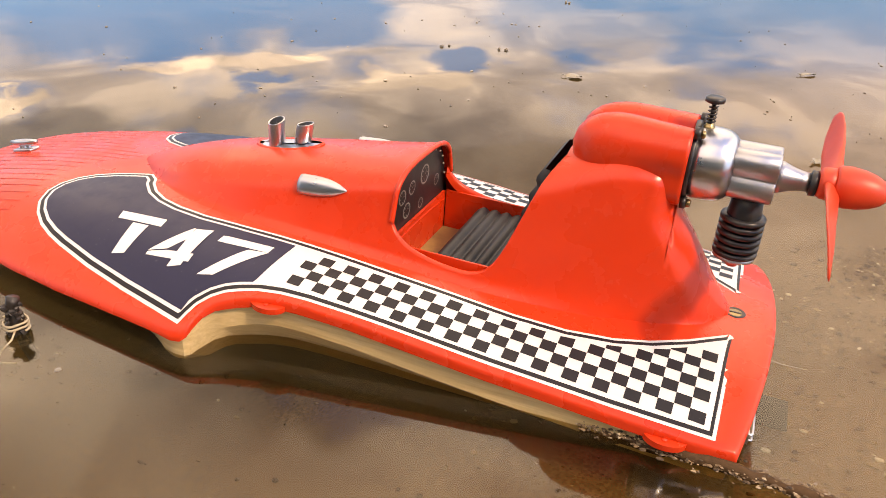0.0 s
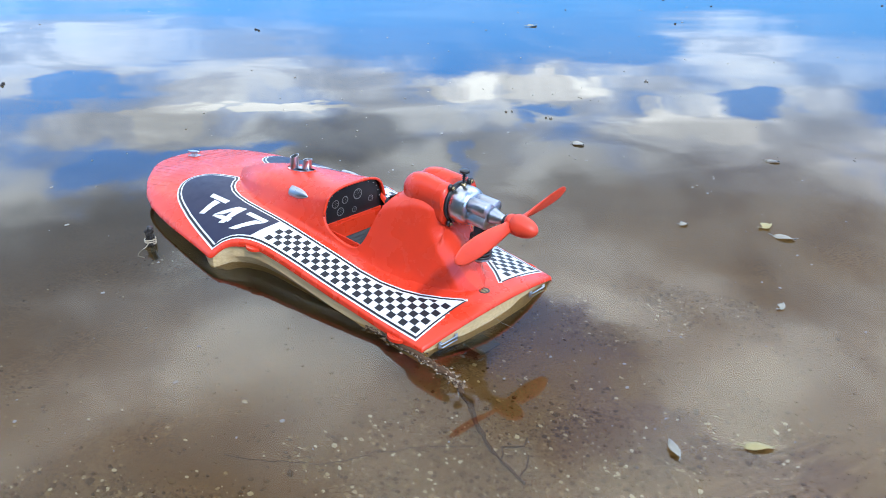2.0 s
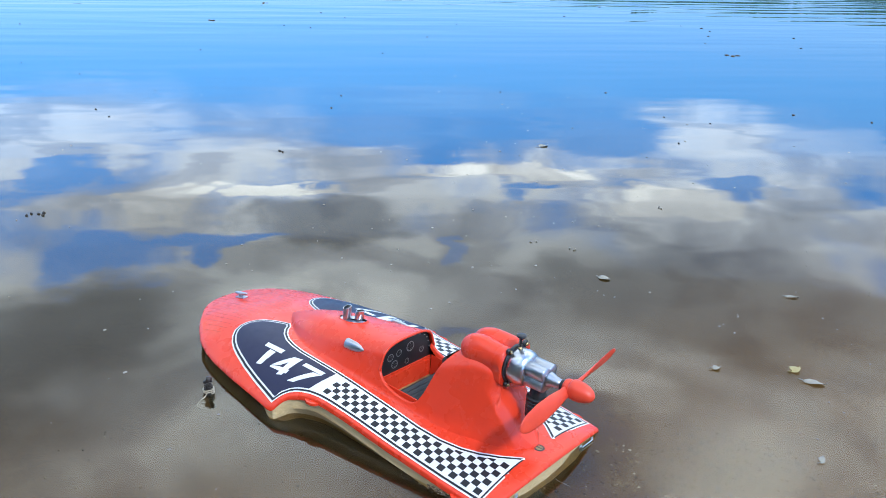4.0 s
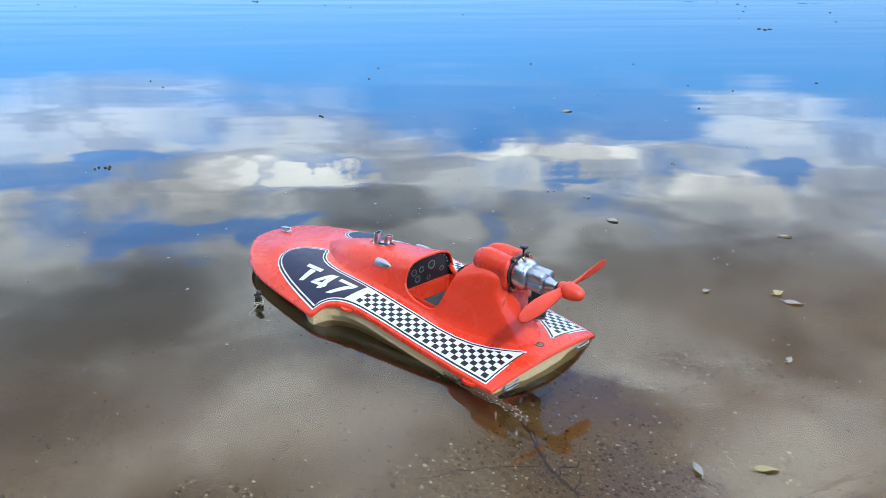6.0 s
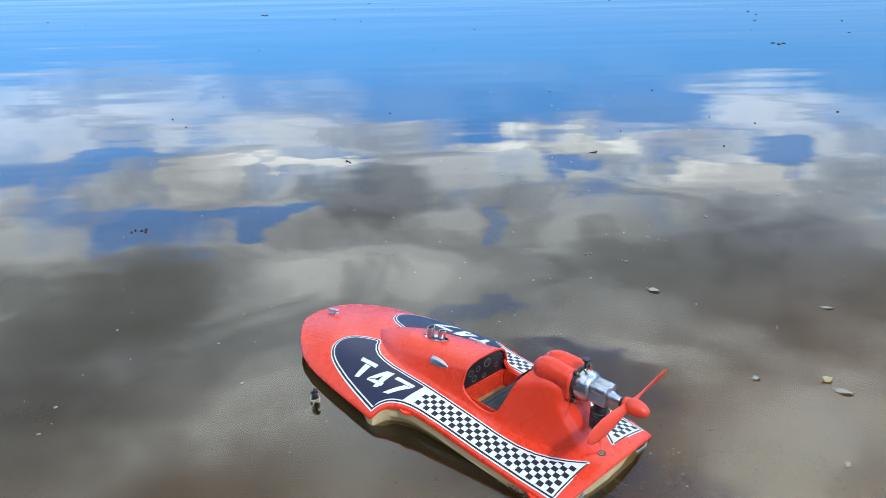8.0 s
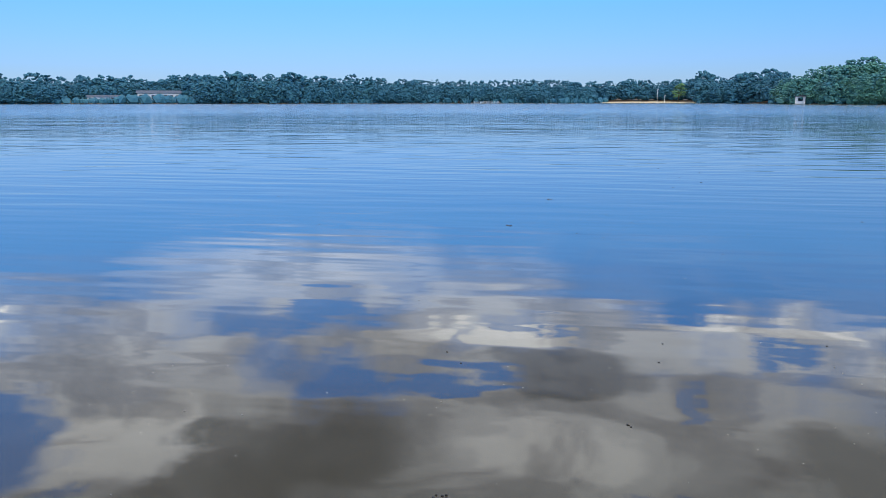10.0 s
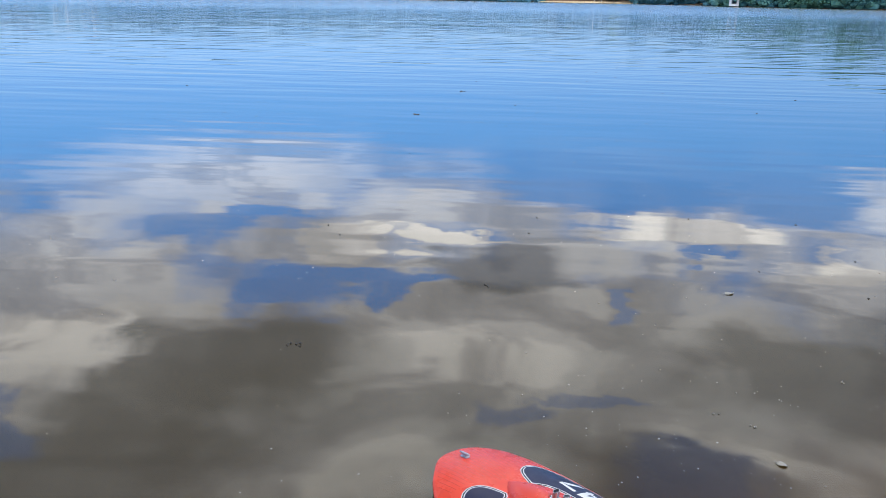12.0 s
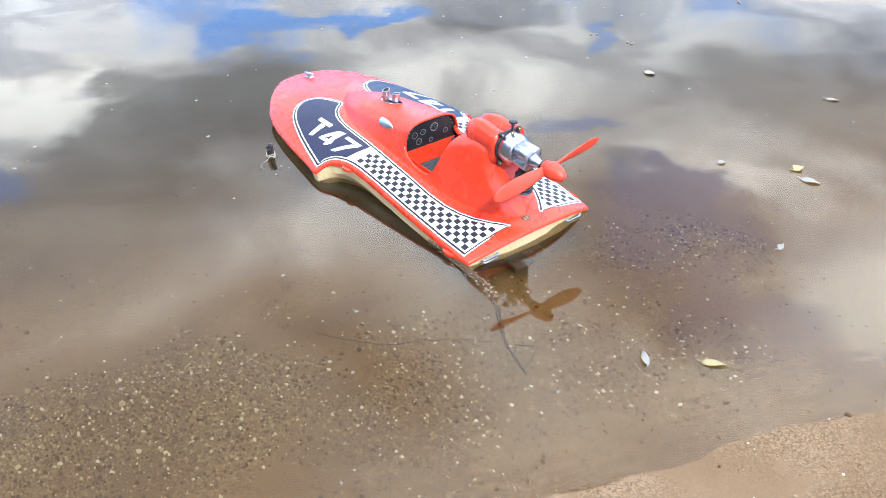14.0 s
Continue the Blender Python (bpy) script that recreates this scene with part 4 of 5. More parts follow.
def build_engine():
    eng = new("engine")
    eng.parent = boat
    tagged(eng, "small aluminium glow engine with a black finned cylinder")
    z = AX
    part("gasket", lathe([(-0.0535, 0.0216), (-0.0512, 0.0216), (-0.0505, 0.0210)], seg=36, at=(0, 0, z)), DARK_METAL, eng, "blackened mounting plate")
    part("fuel_tank", lathe([(-0.0505, 0.0190), (-0.0480, 0.0196), (-0.0400, 0.0196), (-0.0360, 0.0190), (-0.0325, 0.0172), (-0.0305, 0.0150), (-0.0303, 0.012)], seg=40, at=(0, 0, z)), CHROME, eng, "polished aluminium fuel tank")
    # crankcase with rounded flutes
    bm = bmesh.new()
    rows = []
    for x, k in ((-0.0310, 0.97), (-0.0305, 1.0), (-0.0095, 1.0), (-0.0085, 0.96)):
        row = []
        for i in range(96):
            a = 2 * math.pi * i / 96
            r = 0.0112 + 0.0050 * (0.5 + 0.5 * math.cos(4 * a)) ** 0.6
            row.append(Vector((x, k * r * math.cos(a + math.pi / 4), z + k * r * math.sin(a + math.pi / 4))))
        rows.append(row)
    vs = grid_faces(bm, rows, close=True)
    bm.faces.new(vs[0])
    bm.faces.new(vs[-1])
    bmesh.ops.recalc_face_normals(bm, faces=bm.faces)
    part("crankcase", bm, CAST, eng, "fluted machined aluminium crankcase")
    part("nose", lathe([(-0.0090, 0.0088), (-0.0060, 0.0080), (-0.0020, 0.0064), (0.0030, 0.0052), (0.0070, 0.0049)], seg=24, at=(0, 0, z)), CAST, eng, "tapered aluminium bearing nose")
    part("drive_washer", lathe([(0.0070, 0.0050), (0.0075, 0.0066), (0.0105, 0.0066), (0.0110, 0.0050)], seg=24, at=(0, 0, z)), DARK_METAL, eng)
    # cylinder hangs below
    cx = -0.0195
    part("cylinder", lathe([(z - 0.010, 0.0078), (z - 0.024, 0.0090), (z - 0.0480, 0.0090)], "z", 20, (cx, 0, 0)), DARK_METAL, eng, "black cylinder barrel")
    zz = z - 0.0245
    for k in range(6):
        part("cooling_fin", lathe([(zz, 0.0092), (zz - 0.0004, 0.0118), (zz - 0.0026, 0.0118), (zz - 0.0030, 0.0092)], "z", 28, (cx, 0, 0)), DARK_METAL, eng)
        zz -= 0.0040
    part("glow_head", lathe([(zz + 0.001, 0.0108), (zz - 0.0008, 0.0112), (zz - 0.0022, 0.0085), (zz - 0.0040, 0.0040), (zz - 0.0065, 0.0030)], "z", 24, (cx, 0, 0)), CAST, eng, "bright glow head")
    for a in (54, 126, 234, 306):
        y, dz = 0.0236 * math.cos(radians(a)), 0.0236 * math.sin(radians(a))
        part("mounting_lug", lathe([(-0.0525, 0.0034), (-0.0495, 0.0034)], seg=14, at=(0, y, z + dz)), DARK_METAL, eng)
        part("mounting_screw", lathe([(-0.0495, 0.0021), (-0.0478, 0.0021), (-0.0470, 0.0014)], seg=12, at=(0, y, z + dz)), BRASS, eng, "small brass screw")
    nv = new("needle_valve")
    nv.parent = eng
    part("needle_body", lathe([(z + 0.0175, 0.0030), (z + 0.0200, 0.0030), (z + 0.0205, 0.0022), (z + 0.0215, 0.0022)], "z", 14, (-0.0470, 0, 0)), BRASS, nv)
    coil = [Vector((-0.0470 + 0.0021 * math.cos(a), 0.0021 * math.sin(a), z + 0.0210 + 0.0100 * a / (2 * math.pi * 5))) for a in [2 * math.pi * 5 * i / 70 for i in range(71)]]
    part("needle_spring", tube(coil, 0.00045, 5), DARK_METAL, nv)
    part("needle_knob", lathe([(z + 0.0200, 0.0011), (z + 0.0322, 0.0011), (z + 0.0326, 0.0042), (z + 0.0331, 0.0050), (z + 0.0350, 0.0050), (z + 0.0355, 0.0042)], "z", 20, (-0.0470, 0, 0)), DARK_METAL, nv, "black thumb knob")


def build_propeller():
    prop = new("propeller")
    prop.parent = boat
    tagged(prop, "two-bladed orange-red nylon propeller with a bullet spinner")
    z = AX + 0.0012
    part("spinner", lathe([(0.0185, 0.0092), (0.0200, 0.0104), (0.0250, 0.0107), (0.0310, 0.0101), (0.0365, 0.0086), (0.0410, 0.0062), (0.0435, 0.0036), (0.0446, 0.0008)], seg=32, at=(0, 0, z)), PROP, prop)
    part("hub", lathe([(0.0110, 0.0072), (0.0130, 0.0082), (0.0200, 0.0088), (0.0202, 0.0070)], seg=24, at=(0, 0, z)), PROP, prop)
    for sgn in (1, -1):
        bm = bmesh.new()
        rows = []
        for i in range(21):
            u = i / 20
            r = 0.004 + 0.0795 * u
            chord = lerp_table(u, [(0, 0.0115), (0.12, 0.0115), (0.35, 0.0175), (0.6, 0.0205), (0.82, 0.0190), (0.93, 0.0140), (1, 0.0035)])
            twist = radians(lerp_table(u, [(0, 48), (0.3, 28), (1, 13)]))
            thick = lerp_table(u, [(0, 0.0060), (0.3, 0.0032), (1, 0.0010)])
            row = []
            for k in range(14):
                a = 2 * math.pi * k / 14
                c, t = chord / 2 * math.cos(a), thick / 2 * math.sin(a)
                # blade runs along +y; chord lies mostly across the disc
                row.append(Vector((0.0155 + c * math.sin(twist) + t * math.cos(twist), r, c * math.cos(twist) - t * math.sin(twist))))
            rows.append(row)
        vs = grid_faces(bm, rows, close=True)
        bm.faces.new(vs[-1])
        bm.faces.new(vs[0])
        lean = 8.2 if sgn > 0 else 188.2
        bmesh.ops.transform(bm, matrix=Matrix.Translation((0.002, 0, z)) @ Matrix.Rotation(radians(lean), 4, "X"), verts=bm.verts)
        bmesh.ops.recalc_face_normals(bm, faces=bm.faces)
        part("blade", bm, PROP, prop)


def build_fittings():
    # intake trumpets on the cowl
    zt = cowl_half(-0.302, 1.0)[1]
    pts = [Vector((-0.3010 + 0.0235 * math.cos(a), 0.0100 * math.sin(a), cowl_half(-0.3010 + 0.0235 * math.cos(a), 1.0)[1] - 0.0016 * abs(math.sin(a)) + 0.0002)) for a in [2 * math.pi * i / 40 for i in range(41)]]
    part("intake_rim", tube(pts, 0.0015, 8), RED, boat)
    bm = bmesh.new()
    bm.faces.new([bm.verts.new((p.x, p.y * 0.94, p.z + 0.0012)) for p in pts[:-1]])
    bmesh.ops.solidify(bm, geom=list(bm.faces), thickness=0.0006)
    part("intake_plate", bm, CHROME, boat, "oval chromed intake plate")
    for x, y, lean, h, back in ((-0.3095, -0.0030, 0, 0.0150, 60), (-0.2935, 0.0020, 10, 0.0150, 0)):
        bm = bmesh.new()
        rows = []
        for r, zz in ((0.0054, -0.004), (0.0054, 1.0), (0.0045, 1.0), (0.0045, 0.2)):
            row = []
            for k in range(24):
                a = 2 * math.pi * k / 24
                top = h + 0.0018 * math.cos(a) if zz == 1.0 else (zz if zz < 0 else h * zz)
                row.append(Vector((r * math.cos(a), r * math.sin(a), top)))
            rows.append(row)
        vs = grid_faces(bm, rows, close=True)
        bm.faces.new(vs[-1])
        bmesh.ops.transform(bm, matrix=Matrix.Translation((x, y, zt)) @ Matrix.Rotation(radians(lean), 4, "Y") @ Matrix.Rotation(radians(back), 4, "Z"), verts=bm.verts)
        bmesh.ops.recalc_face_normals(bm, faces=bm.faces)
        part("intake_trumpet", bm, CHROME, boat, "slant-cut chrome intake trumpet", smooth=False)
    # half-bullet scoops on the cowl's flanks
    for side in (-1, 1):
        bm = bmesh.new()
        rows = []
        for i in range(17):
            u = i / 16
            x = -0.2700 + 0.0330 * u
            r = 0.0052 * (1 - u**3.6) + 0.0002
            if i == 0:
                r = 0.0051
            z = 0.0605 + 0.0030 * u
            lo, hi = 0.0, 1.0
            for _ in range(24):
                mid = (lo + hi) / 2
                lo, hi = (mid, hi) if cowl_half(x, mid)[1] < z else (lo, mid)
            y = cowl_half(x, lo)[0] + 0.0004
            rows.append([Vector((x, side * (y + 0.80 * r * math.cos(a)), z + r * math.sin(a) - 0.45 * r * math.cos(a) + 0.001)) for a in [2 * math.pi * k / 20 for k in range(20)]])
        vs = grid_faces(bm, rows, close=True)
        bm.faces.new(vs[0])
        bm.faces.new(vs[-1])
        bmesh.ops.recalc_face_normals(bm, faces=bm.faces)
        part("side_scoop", bm, CHROME, boat, "chrome bullet-shaped scoop")
    # bow cleat
    cl = new("bow_cleat")
    cl.parent = boat
    zc = deck_z(-0.541, 0)
    rake = (deck_z(-0.533, 0) - deck_z(-0.549, 0)) / 0.016

    def along(dx, up):
        return Vector((-0.541 + dx - rake * up, 0, zc + rake * dx + up))

    bm = block((0.019, 0.0095, 0.0026), (0, 0, 0.0008), 0.0009)
    bmesh.ops.transform(bm, matrix=Matrix.Translation((-0.541, 0, zc)) @ Matrix.Rotation(-math.atan(rake), 4, "Y"), verts=bm.verts)
    part("cleat_base", bm, CHROME, cl)
    part("cleat_horns", tube([along(-0.0135, 0.0066), along(-0.008, 0.0062), along(0, 0.0060), along(0.008, 0.0062), along(0.0135, 0.0066)], [0.0015, 0.0024, 0.0029, 0.0024, 0.0015], 10), CHROME, cl)
    for dx in (-0.0035, 0.0035):
        part("cleat_leg", tube([along(dx, 0.0005), along(dx, 0.0055)], 0.0018, 8), CHROME, cl)
    # screwed lugs on the rail
    for side in (-1, 1):
        for x in (-0.2480, -0.0310):
            w = beam(x)
            zz = deck_z(x, w) - 0.0040
            bm = bmesh.new()
            rows = []
            for k in range(13):
                a = math.pi * k / 12
                rows.append([Vector((x + 0.0105 * math.cos(a), side * (w - 0.002 + 0.0075 * math.sin(a)), zz + dz)) for dz in (-0.0022, 0.0010)])
            vs = grid_faces(bm, rows)
            bm.faces.new([r[1] for r in vs])
            bm.faces.new([r[0] for r in vs])
            bmesh.ops.recalc_face_normals(bm, faces=bm.faces)
            part("rail_lug", bm, RED, boat, "", smooth=False)
            part("lug_screw", lathe([(zz + 0.0008, 0.0016), (zz + 0.0016, 0.0014)], "z", 10, (x, side * (w + 0.0010), 0)), RED, boat)
    # screw in a dished hole on the aft deck
    zs = deck_z(-0.0105, 0)
    part("deck_hole", lathe([(zs + 0.0002, 0.0060), (zs + 0.0008, 0.0053), (zs + 0.0003, 0.0040)], "z", 20, (-0.0105, 0, 0), caps=False), DARK_METAL, boat)
    part("hatch_screw", lathe([(zs - 0.001, 0.0040), (zs + 0.0003, 0.0040), (zs + 0.0004, 0.0036)], "z", 16, (-0.0105, 0, 0)), BRASS, boat, "brass slotted screw")
    part("screw_slot", block((0.0070, 0.0011, 0.0004), (-0.0105, 0, zs + 0.00045)), DARK_METAL, boat, smooth=False)
    # wire handles on the transom
    for side in (-1, 1):
        y = side * 0.0705
        x = aft_bulge(0, 0.7)
        h = new("transom_handle")
        h.parent = boat
        zz = deck_z(0, 0.07) - 0.0110
        part("handle_bar", tube([(x, y - 0.0115, zz), (x + 0.0022, y - 0.0113, zz), (x + 0.0027, y - 0.0100, zz), (x + 0.0027, y + 0.0100, zz), (x + 0.0022, y + 0.0113, zz), (x, y + 0.0115, zz)], 0.0009, 8), CHROME, h)
        part("handle_bar", tube([(x, y - 0.0115, zz - 0.0035), (x + 0.0030, y - 0.0105, zz - 0.0037), (x + 0.0031, y + 0.0105, zz - 0.0037), (x, y + 0.0115, zz - 0.0035)], 0.0007, 8), CHROME, h)
        for d in (-0.0112, 0.0112):
            part("handle_foot", block((0.0016, 0.0045, 0.0065), (x + 0.0008, y + d, zz - 0.0015), 0.0005), CHROME, h)
    # trim plate under the transom and the loose end of a fishing line
    part("trim_plate", block((0.024, 0.028, 0.0009), (0.0160, -0.030, -0.0130), 0.0003), GREY_PLATE, boat, "thin grey metal trim plate under water")
    part("line_end", tube([(0.008, -0.004, 0.004), (0.020, -0.006, 0.0035), (0.034, -0.004, 0.0030)], 0.0002, 5), NYLON_LINE, boat)
    # seams of the planked foredeck
    for k in range(-11, 12):
        y = 0.0082 * k
        x0 = min(x for x in HULL_X if beam(x) > abs(y) + 0.006)
        x1 = -0.462 + 0.035 * math.exp(-((y / 0.018) ** 2))
        if x1 - x0 < 0.01:
            continue
        bm = bmesh.new()
        rows = []
        for x in stations(x0, x1, 0.006):
            yy = y * (1 - 0.10 * (x - x0) / 0.1)
            rows.append([Vector((x, yy + d, deck_z(x, yy) + 0.00012)) for d in (-0.0005, 0.0005)])
        grid_faces(bm, rows)
        bmesh.ops.recalc_face_normals(bm, faces=bm.faces)
        part("plank_seam", bm, SEAM, boat)


build_deck()
build_hull()
for side_of_boat in (-1, 1):
    build_decal(side_of_boat)
    build_figures(side_of_boat)
build_cowl()
build_cockpit()
build_pods()
build_engine()
build_propeller()
build_fittings()

# ---- the far shore ----
ICO = bmesh.new()
bmesh.ops.create_icosphere(ICO, subdivisions=1, radius=1.0)
ICO.verts.ensure_lookup_table()
ICO_V = np.array([v.co[:] for v in ICO.verts])
ICO_F = np.array([[v.index for v in f.verts] for f in ICO.faces])
ICO.free()
rng = np.random.default_rng(7)



def blob_mesh(name, blobs, jitter, material, form=(ICO_V, ICO_F)):
    """One mesh of many uneven lumps; blobs are (centre, radii)."""
    vs, fs, k = [], [], 0
    for c, r in blobs:
        w = form[0] * (1 + rng.uniform(-jitter, jitter, (len(form[0]), 1)))
        vs.append(w * np.array(r) + np.array(c))
        fs.append(form[1] + k)
        k += len(form[0])
    me = bpy.data.meshes.new(name)
    verts, faces = np.concatenate(vs), np.concatenate(fs)
    me.from_pydata(verts.tolist(), [], faces.tolist())
    me.materials.append(material)
    return me


def crown_blobs(base, height, width, n, least=0.035, most=0.080):
    """Leaf clumps of one broad crown, uneven in outline."""
    out = []
    skew = rng.uniform(-0.15, 0.15, 2) * width
    for _ in range(n):
        u = rng.uniform(0.10, 1.0)
        reach = width * 0.5 * (1 - abs(u - 0.45) ** 1.6 * 1.7)
        a, q = rng.uniform(0, 2 * math.pi), math.sqrt(rng.uniform(0.1, 1))
        size = width * rng.uniform(least, most)
        out.append(((base[0] + skew[0] * u + reach * q * math.cos(a), base[1] + skew[1] * u + reach * q * math.sin(a), base[2] + height * (0.06 + 0.90 * u)),
                    (size, size * rng.uniform(0.8, 1.2), size * rng.uniform(0.55, 0.9))))
    return out


TREE_TOP = [(-14, 14.5), (13, 15), (18, 13.0), (23, 14.2), (27, 13.2), (31, 12.2), (34, 10.8), (36.4, 9.0), (37.5, 12.5), (40, 11.0), (44, 9.6), (48, 9.0), (52, 8.6), (56, 9.6), (66, 10.4), (73, 12.2), (80, 11.0), (85, 9.8), (90, 11.2), (98, 13.2), (114, 13.0)]


def build_woods(az, end, material, label):
    blobs = []
    while az < end:
        r0 = lerp_table(az, SHORE_R)
        for row in range(3):
            a = az + rng.uniform(-0.4, 0.4)
            if row == 0 and (17.0 < a < 24.2 or 41.8 < a < 48.0):
                continue
            deep = 2 + row * 9 + rng.uniform(-1.5, 1.5)
            if 17.0 < a < 24.2:
                deep += 22
            if 41.8 < a < 48.0:
                deep += 8
            if 76.2 < a < 84.2:
                deep += 13
            h = lerp_table(a, TREE_TOP) * rng.uniform(0.70, 1.10) * (0.72, 0.92, 1.0)[row]
            if rng.uniform() < 0.05:
                h *= 1.15
            p = bearing(a, r0 + deep)
            z = max(0.0, ground_z(p.x, p.y)) - 0.2
            blobs += crown_blobs((p.x, p.y, z), h, h * rng.uniform(0.85, 1.35), (520, 340, 210)[row] if az < 36.5 else (220, 160, 110)[row], 0.017 if az < 36.5 else 0.028, 0.046 if az < 36.5 else 0.066)
            for q in range(70):
                t = rng.uniform(-1, 1, 3)
                blobs.append(((p.x + t[0] * h * 0.25, p.y + t[1] * h * 0.25, z + h * (0.38 + 0.25 * t[2])), (h * 0.12, h * 0.12, h * 0.10)))
        # scrub along the bank hides the stems
        if not (17.0 < az < 24.2 or 41.8 < az < 48.0 ):
            for _ in range(5):
                p = bearing(az + rng.uniform(-0.4, 0.4), r0 + rng.uniform(0.5, 4))
                q = rng.uniform(0.8, 1.8) * (1.5 if 76 < az < 81 else 1)
                blobs.append(((p.x, p.y, q * 0.6), (q, q, q * 0.9)))
        az += 0.66 if az < 37 else 0.52
    ob = new("far_woods", blob_mesh("far_woods", blobs, 0.30, material, (ICO_V, ICO_F)))
    tagged(ob, label, "woods", kind="stuff")


def build_unseen_woods():
    """Unseen trees, added to close off the landward side and block its sky light."""
    blobs = []
    for k in range(34):
        az = 132 + 92 * k / 33
        for row in range(2):
            p = bearing(az + rng.uniform(-2, 2), 11 + 3.5 * row + rng.uniform(-1, 1))
            h = rng.uniform(6.0, 8.5)
            blobs += crown_blobs((p.x, p.y, max(0, ground_z(p.x, p.y))), h, h * rng.uniform(0.5, 0.75), 90)
            blobs.append(((p.x, p.y, h * 0.45), (h * 0.22, h * 0.22, h * 0.42)))
    ob = new("unseen_woods", blob_mesh("unseen_woods", blobs, 0.28, HAZED_WOODS))
    tagged(ob, "unseen broadleaf trees added behind the beach to block sky light", "woods", kind="stuff")


def build_tree(name, az, r, h, material, label):
    p = bearing(az, r)
    z = max(0.0, ground_z(p.x, p.y)) - 0.1
    t = new(name)
    t.location = (p.x, p.y, z)
    tagged(t, label, "tree")
    bm = tube([(0, 0, 0), (0.15, 0, h * 0.25), (0.0, 0.1, h * 0.5), (0.1, 0, h * 0.8)], [h * 0.035, h * 0.028, h * 0.018, h * 0.006], 7)
    part("trunk", bm, BARK, t)
    for k in range(5):
        a = k * 1.3
        part("limb", tube([(0.1, 0, h * (0.28 + 0.08 * k)), (math.cos(a) * h * 0.16, math.sin(a) * h * 0.16, h * (0.42 + 0.08 * k)), (math.cos(a) * h * 0.3, math.sin(a) * h * 0.3, h * (0.50 + 0.08 * k))], [h * 0.014, h * 0.009, h * 0.003], 5), BARK, t)
    ob = new("crown", blob_mesh("crown", crown_blobs((0, 0, h * 0.12), h * 0.9, h * 0.85, 110), 0.3, material))
    ob.parent = t


def build_beach(name, a0, a1, depth, rise, label):
    bm = bmesh.new()
    rows = []
    n = 24
    for i in range(n + 1):
        az = a0 + (a1 - a0) * i / n
        r0 = lerp_table(az, SHORE_R)
        edge = 1 - 0.75 * abs(2 * i / n - 1) ** 3
        rows.append([bearing(az, r0 - 2.0 + depth * edge * u, 0.10 + max(-0.25, rise * edge * u) + 0.12 * noise.noise(Vector((i * 0.4, u * 3, 0))) * (u > 0)) for u in (0, 0.15, 0.4, 0.7, 1.0)])
    grid_faces(bm, rows)
    bmesh.ops.recalc_face_normals(bm, faces=bm.faces)
    if sum(f.normal.z for f in bm.faces) < 0:
        bmesh.ops.reverse_faces(bm, faces=bm.faces)
    ob = part(name, bm, FAR_SAND)
    tagged(ob, label, "beach", kind="structure")


def gable_house(name, az, r, w, d, h, wall, label, windows=3, storeys=2, z=None):
    p = bearing(az, r)
    z = max(0.1, ground_z(p.x, p.y)) if z is None else z
    ho = new(name)
    ho.matrix_world = Matrix.Translation((p.x, p.y, z)) @ Matrix.Rotation(radians(az), 4, "Z")
    tagged(ho, label, "house")
    part("wall", block((w, d, h), (0, 0, h / 2)), wall, ho, smooth=False)
    bm = bmesh.new()
    e, rh = 0.4, h * 0.35
    v = [bm.verts.new(q) for q in ((-w / 2 - e, -d / 2 - e, h), (w / 2 + e, -d / 2 - e, h), (w / 2 + e, d / 2 + e, h), (-w / 2 - e, d / 2 + e, h), (-w / 2 - e, 0, h + rh), (w / 2 + e, 0, h + rh))]
    for f in ((0, 1, 5, 4), (2, 3, 4, 5), (0, 4, 3), (1, 2, 5), (0, 3, 2, 1)):
        bm.faces.new([v[i] for i in f])
    bmesh.ops.recalc_face_normals(bm, faces=bm.faces)
    part("roof", bm, ROOF, ho, smooth=False)
    for s in range(storeys):
        for i in range(windows):
            x = -w / 2 + w * (i + 0.5) / windows
            zz = h * (s + 0.55) / storeys
            win = part("window", block((w / windows * 0.5, 0.06, h / storeys * 0.45), (x, -d / 2 - 0.02, zz)), GLASS, ho, smooth=False)
            part("window_frame", block((w / windows * 0.58, 0.05, 0.10), (x, -d / 2 - 0.03, zz - h / storeys * 0.25)), POLE, win, smooth=False)
    return ho


def parked_car(az, r, z, paint, label):
    p = bearing(az, r)
    car = new("parked_car")
    car.matrix_world = Matrix.Translation((p.x, p.y, z)) @ Matrix.Rotation(radians(az + 8), 4, "Z")
    tagged(car, label, "car", group="cars by the beach")
    part("body", block((4.2, 1.75, 0.65), (0, 0, 0.62), 0.15), paint, car)
    part("cabin", block((2.2, 1.55, 0.60), (-0.1, 0, 1.22), 0.18), GLASS, car)
    part("roof", block((1.7, 1.40, 0.08), (-0.1, 0, 1.54), 0.03), paint, car)
    for x in (-1.3, 1.3):
        for y in (-0.85, 0.85):
            part("wheel", lathe([(y - 0.1, 0.33), (y + 0.1, 0.33)], "y", 14, (x, 0, 0.33)), DARK_METAL, car)


def lamp_post(az, r, h):
    p = bearing(az, r)
    z = max(0.1, ground_z(p.x, p.y))
    lp = new("street_lamp")
    lp.location = (p.x, p.y, z)
    tagged(lp, "slim pale street lamp by the beach", "street lamp", group="lamps by the beach")
    part("pole", lathe([(0, 0.11), (h * 0.6, 0.08), (h, 0.06)], "z", 8), POLE, lp)
    part("lamp_head", block((0.75, 0.3, 0.16), (0.3, 0, h + 0.05), 0.05), POLE, lp)


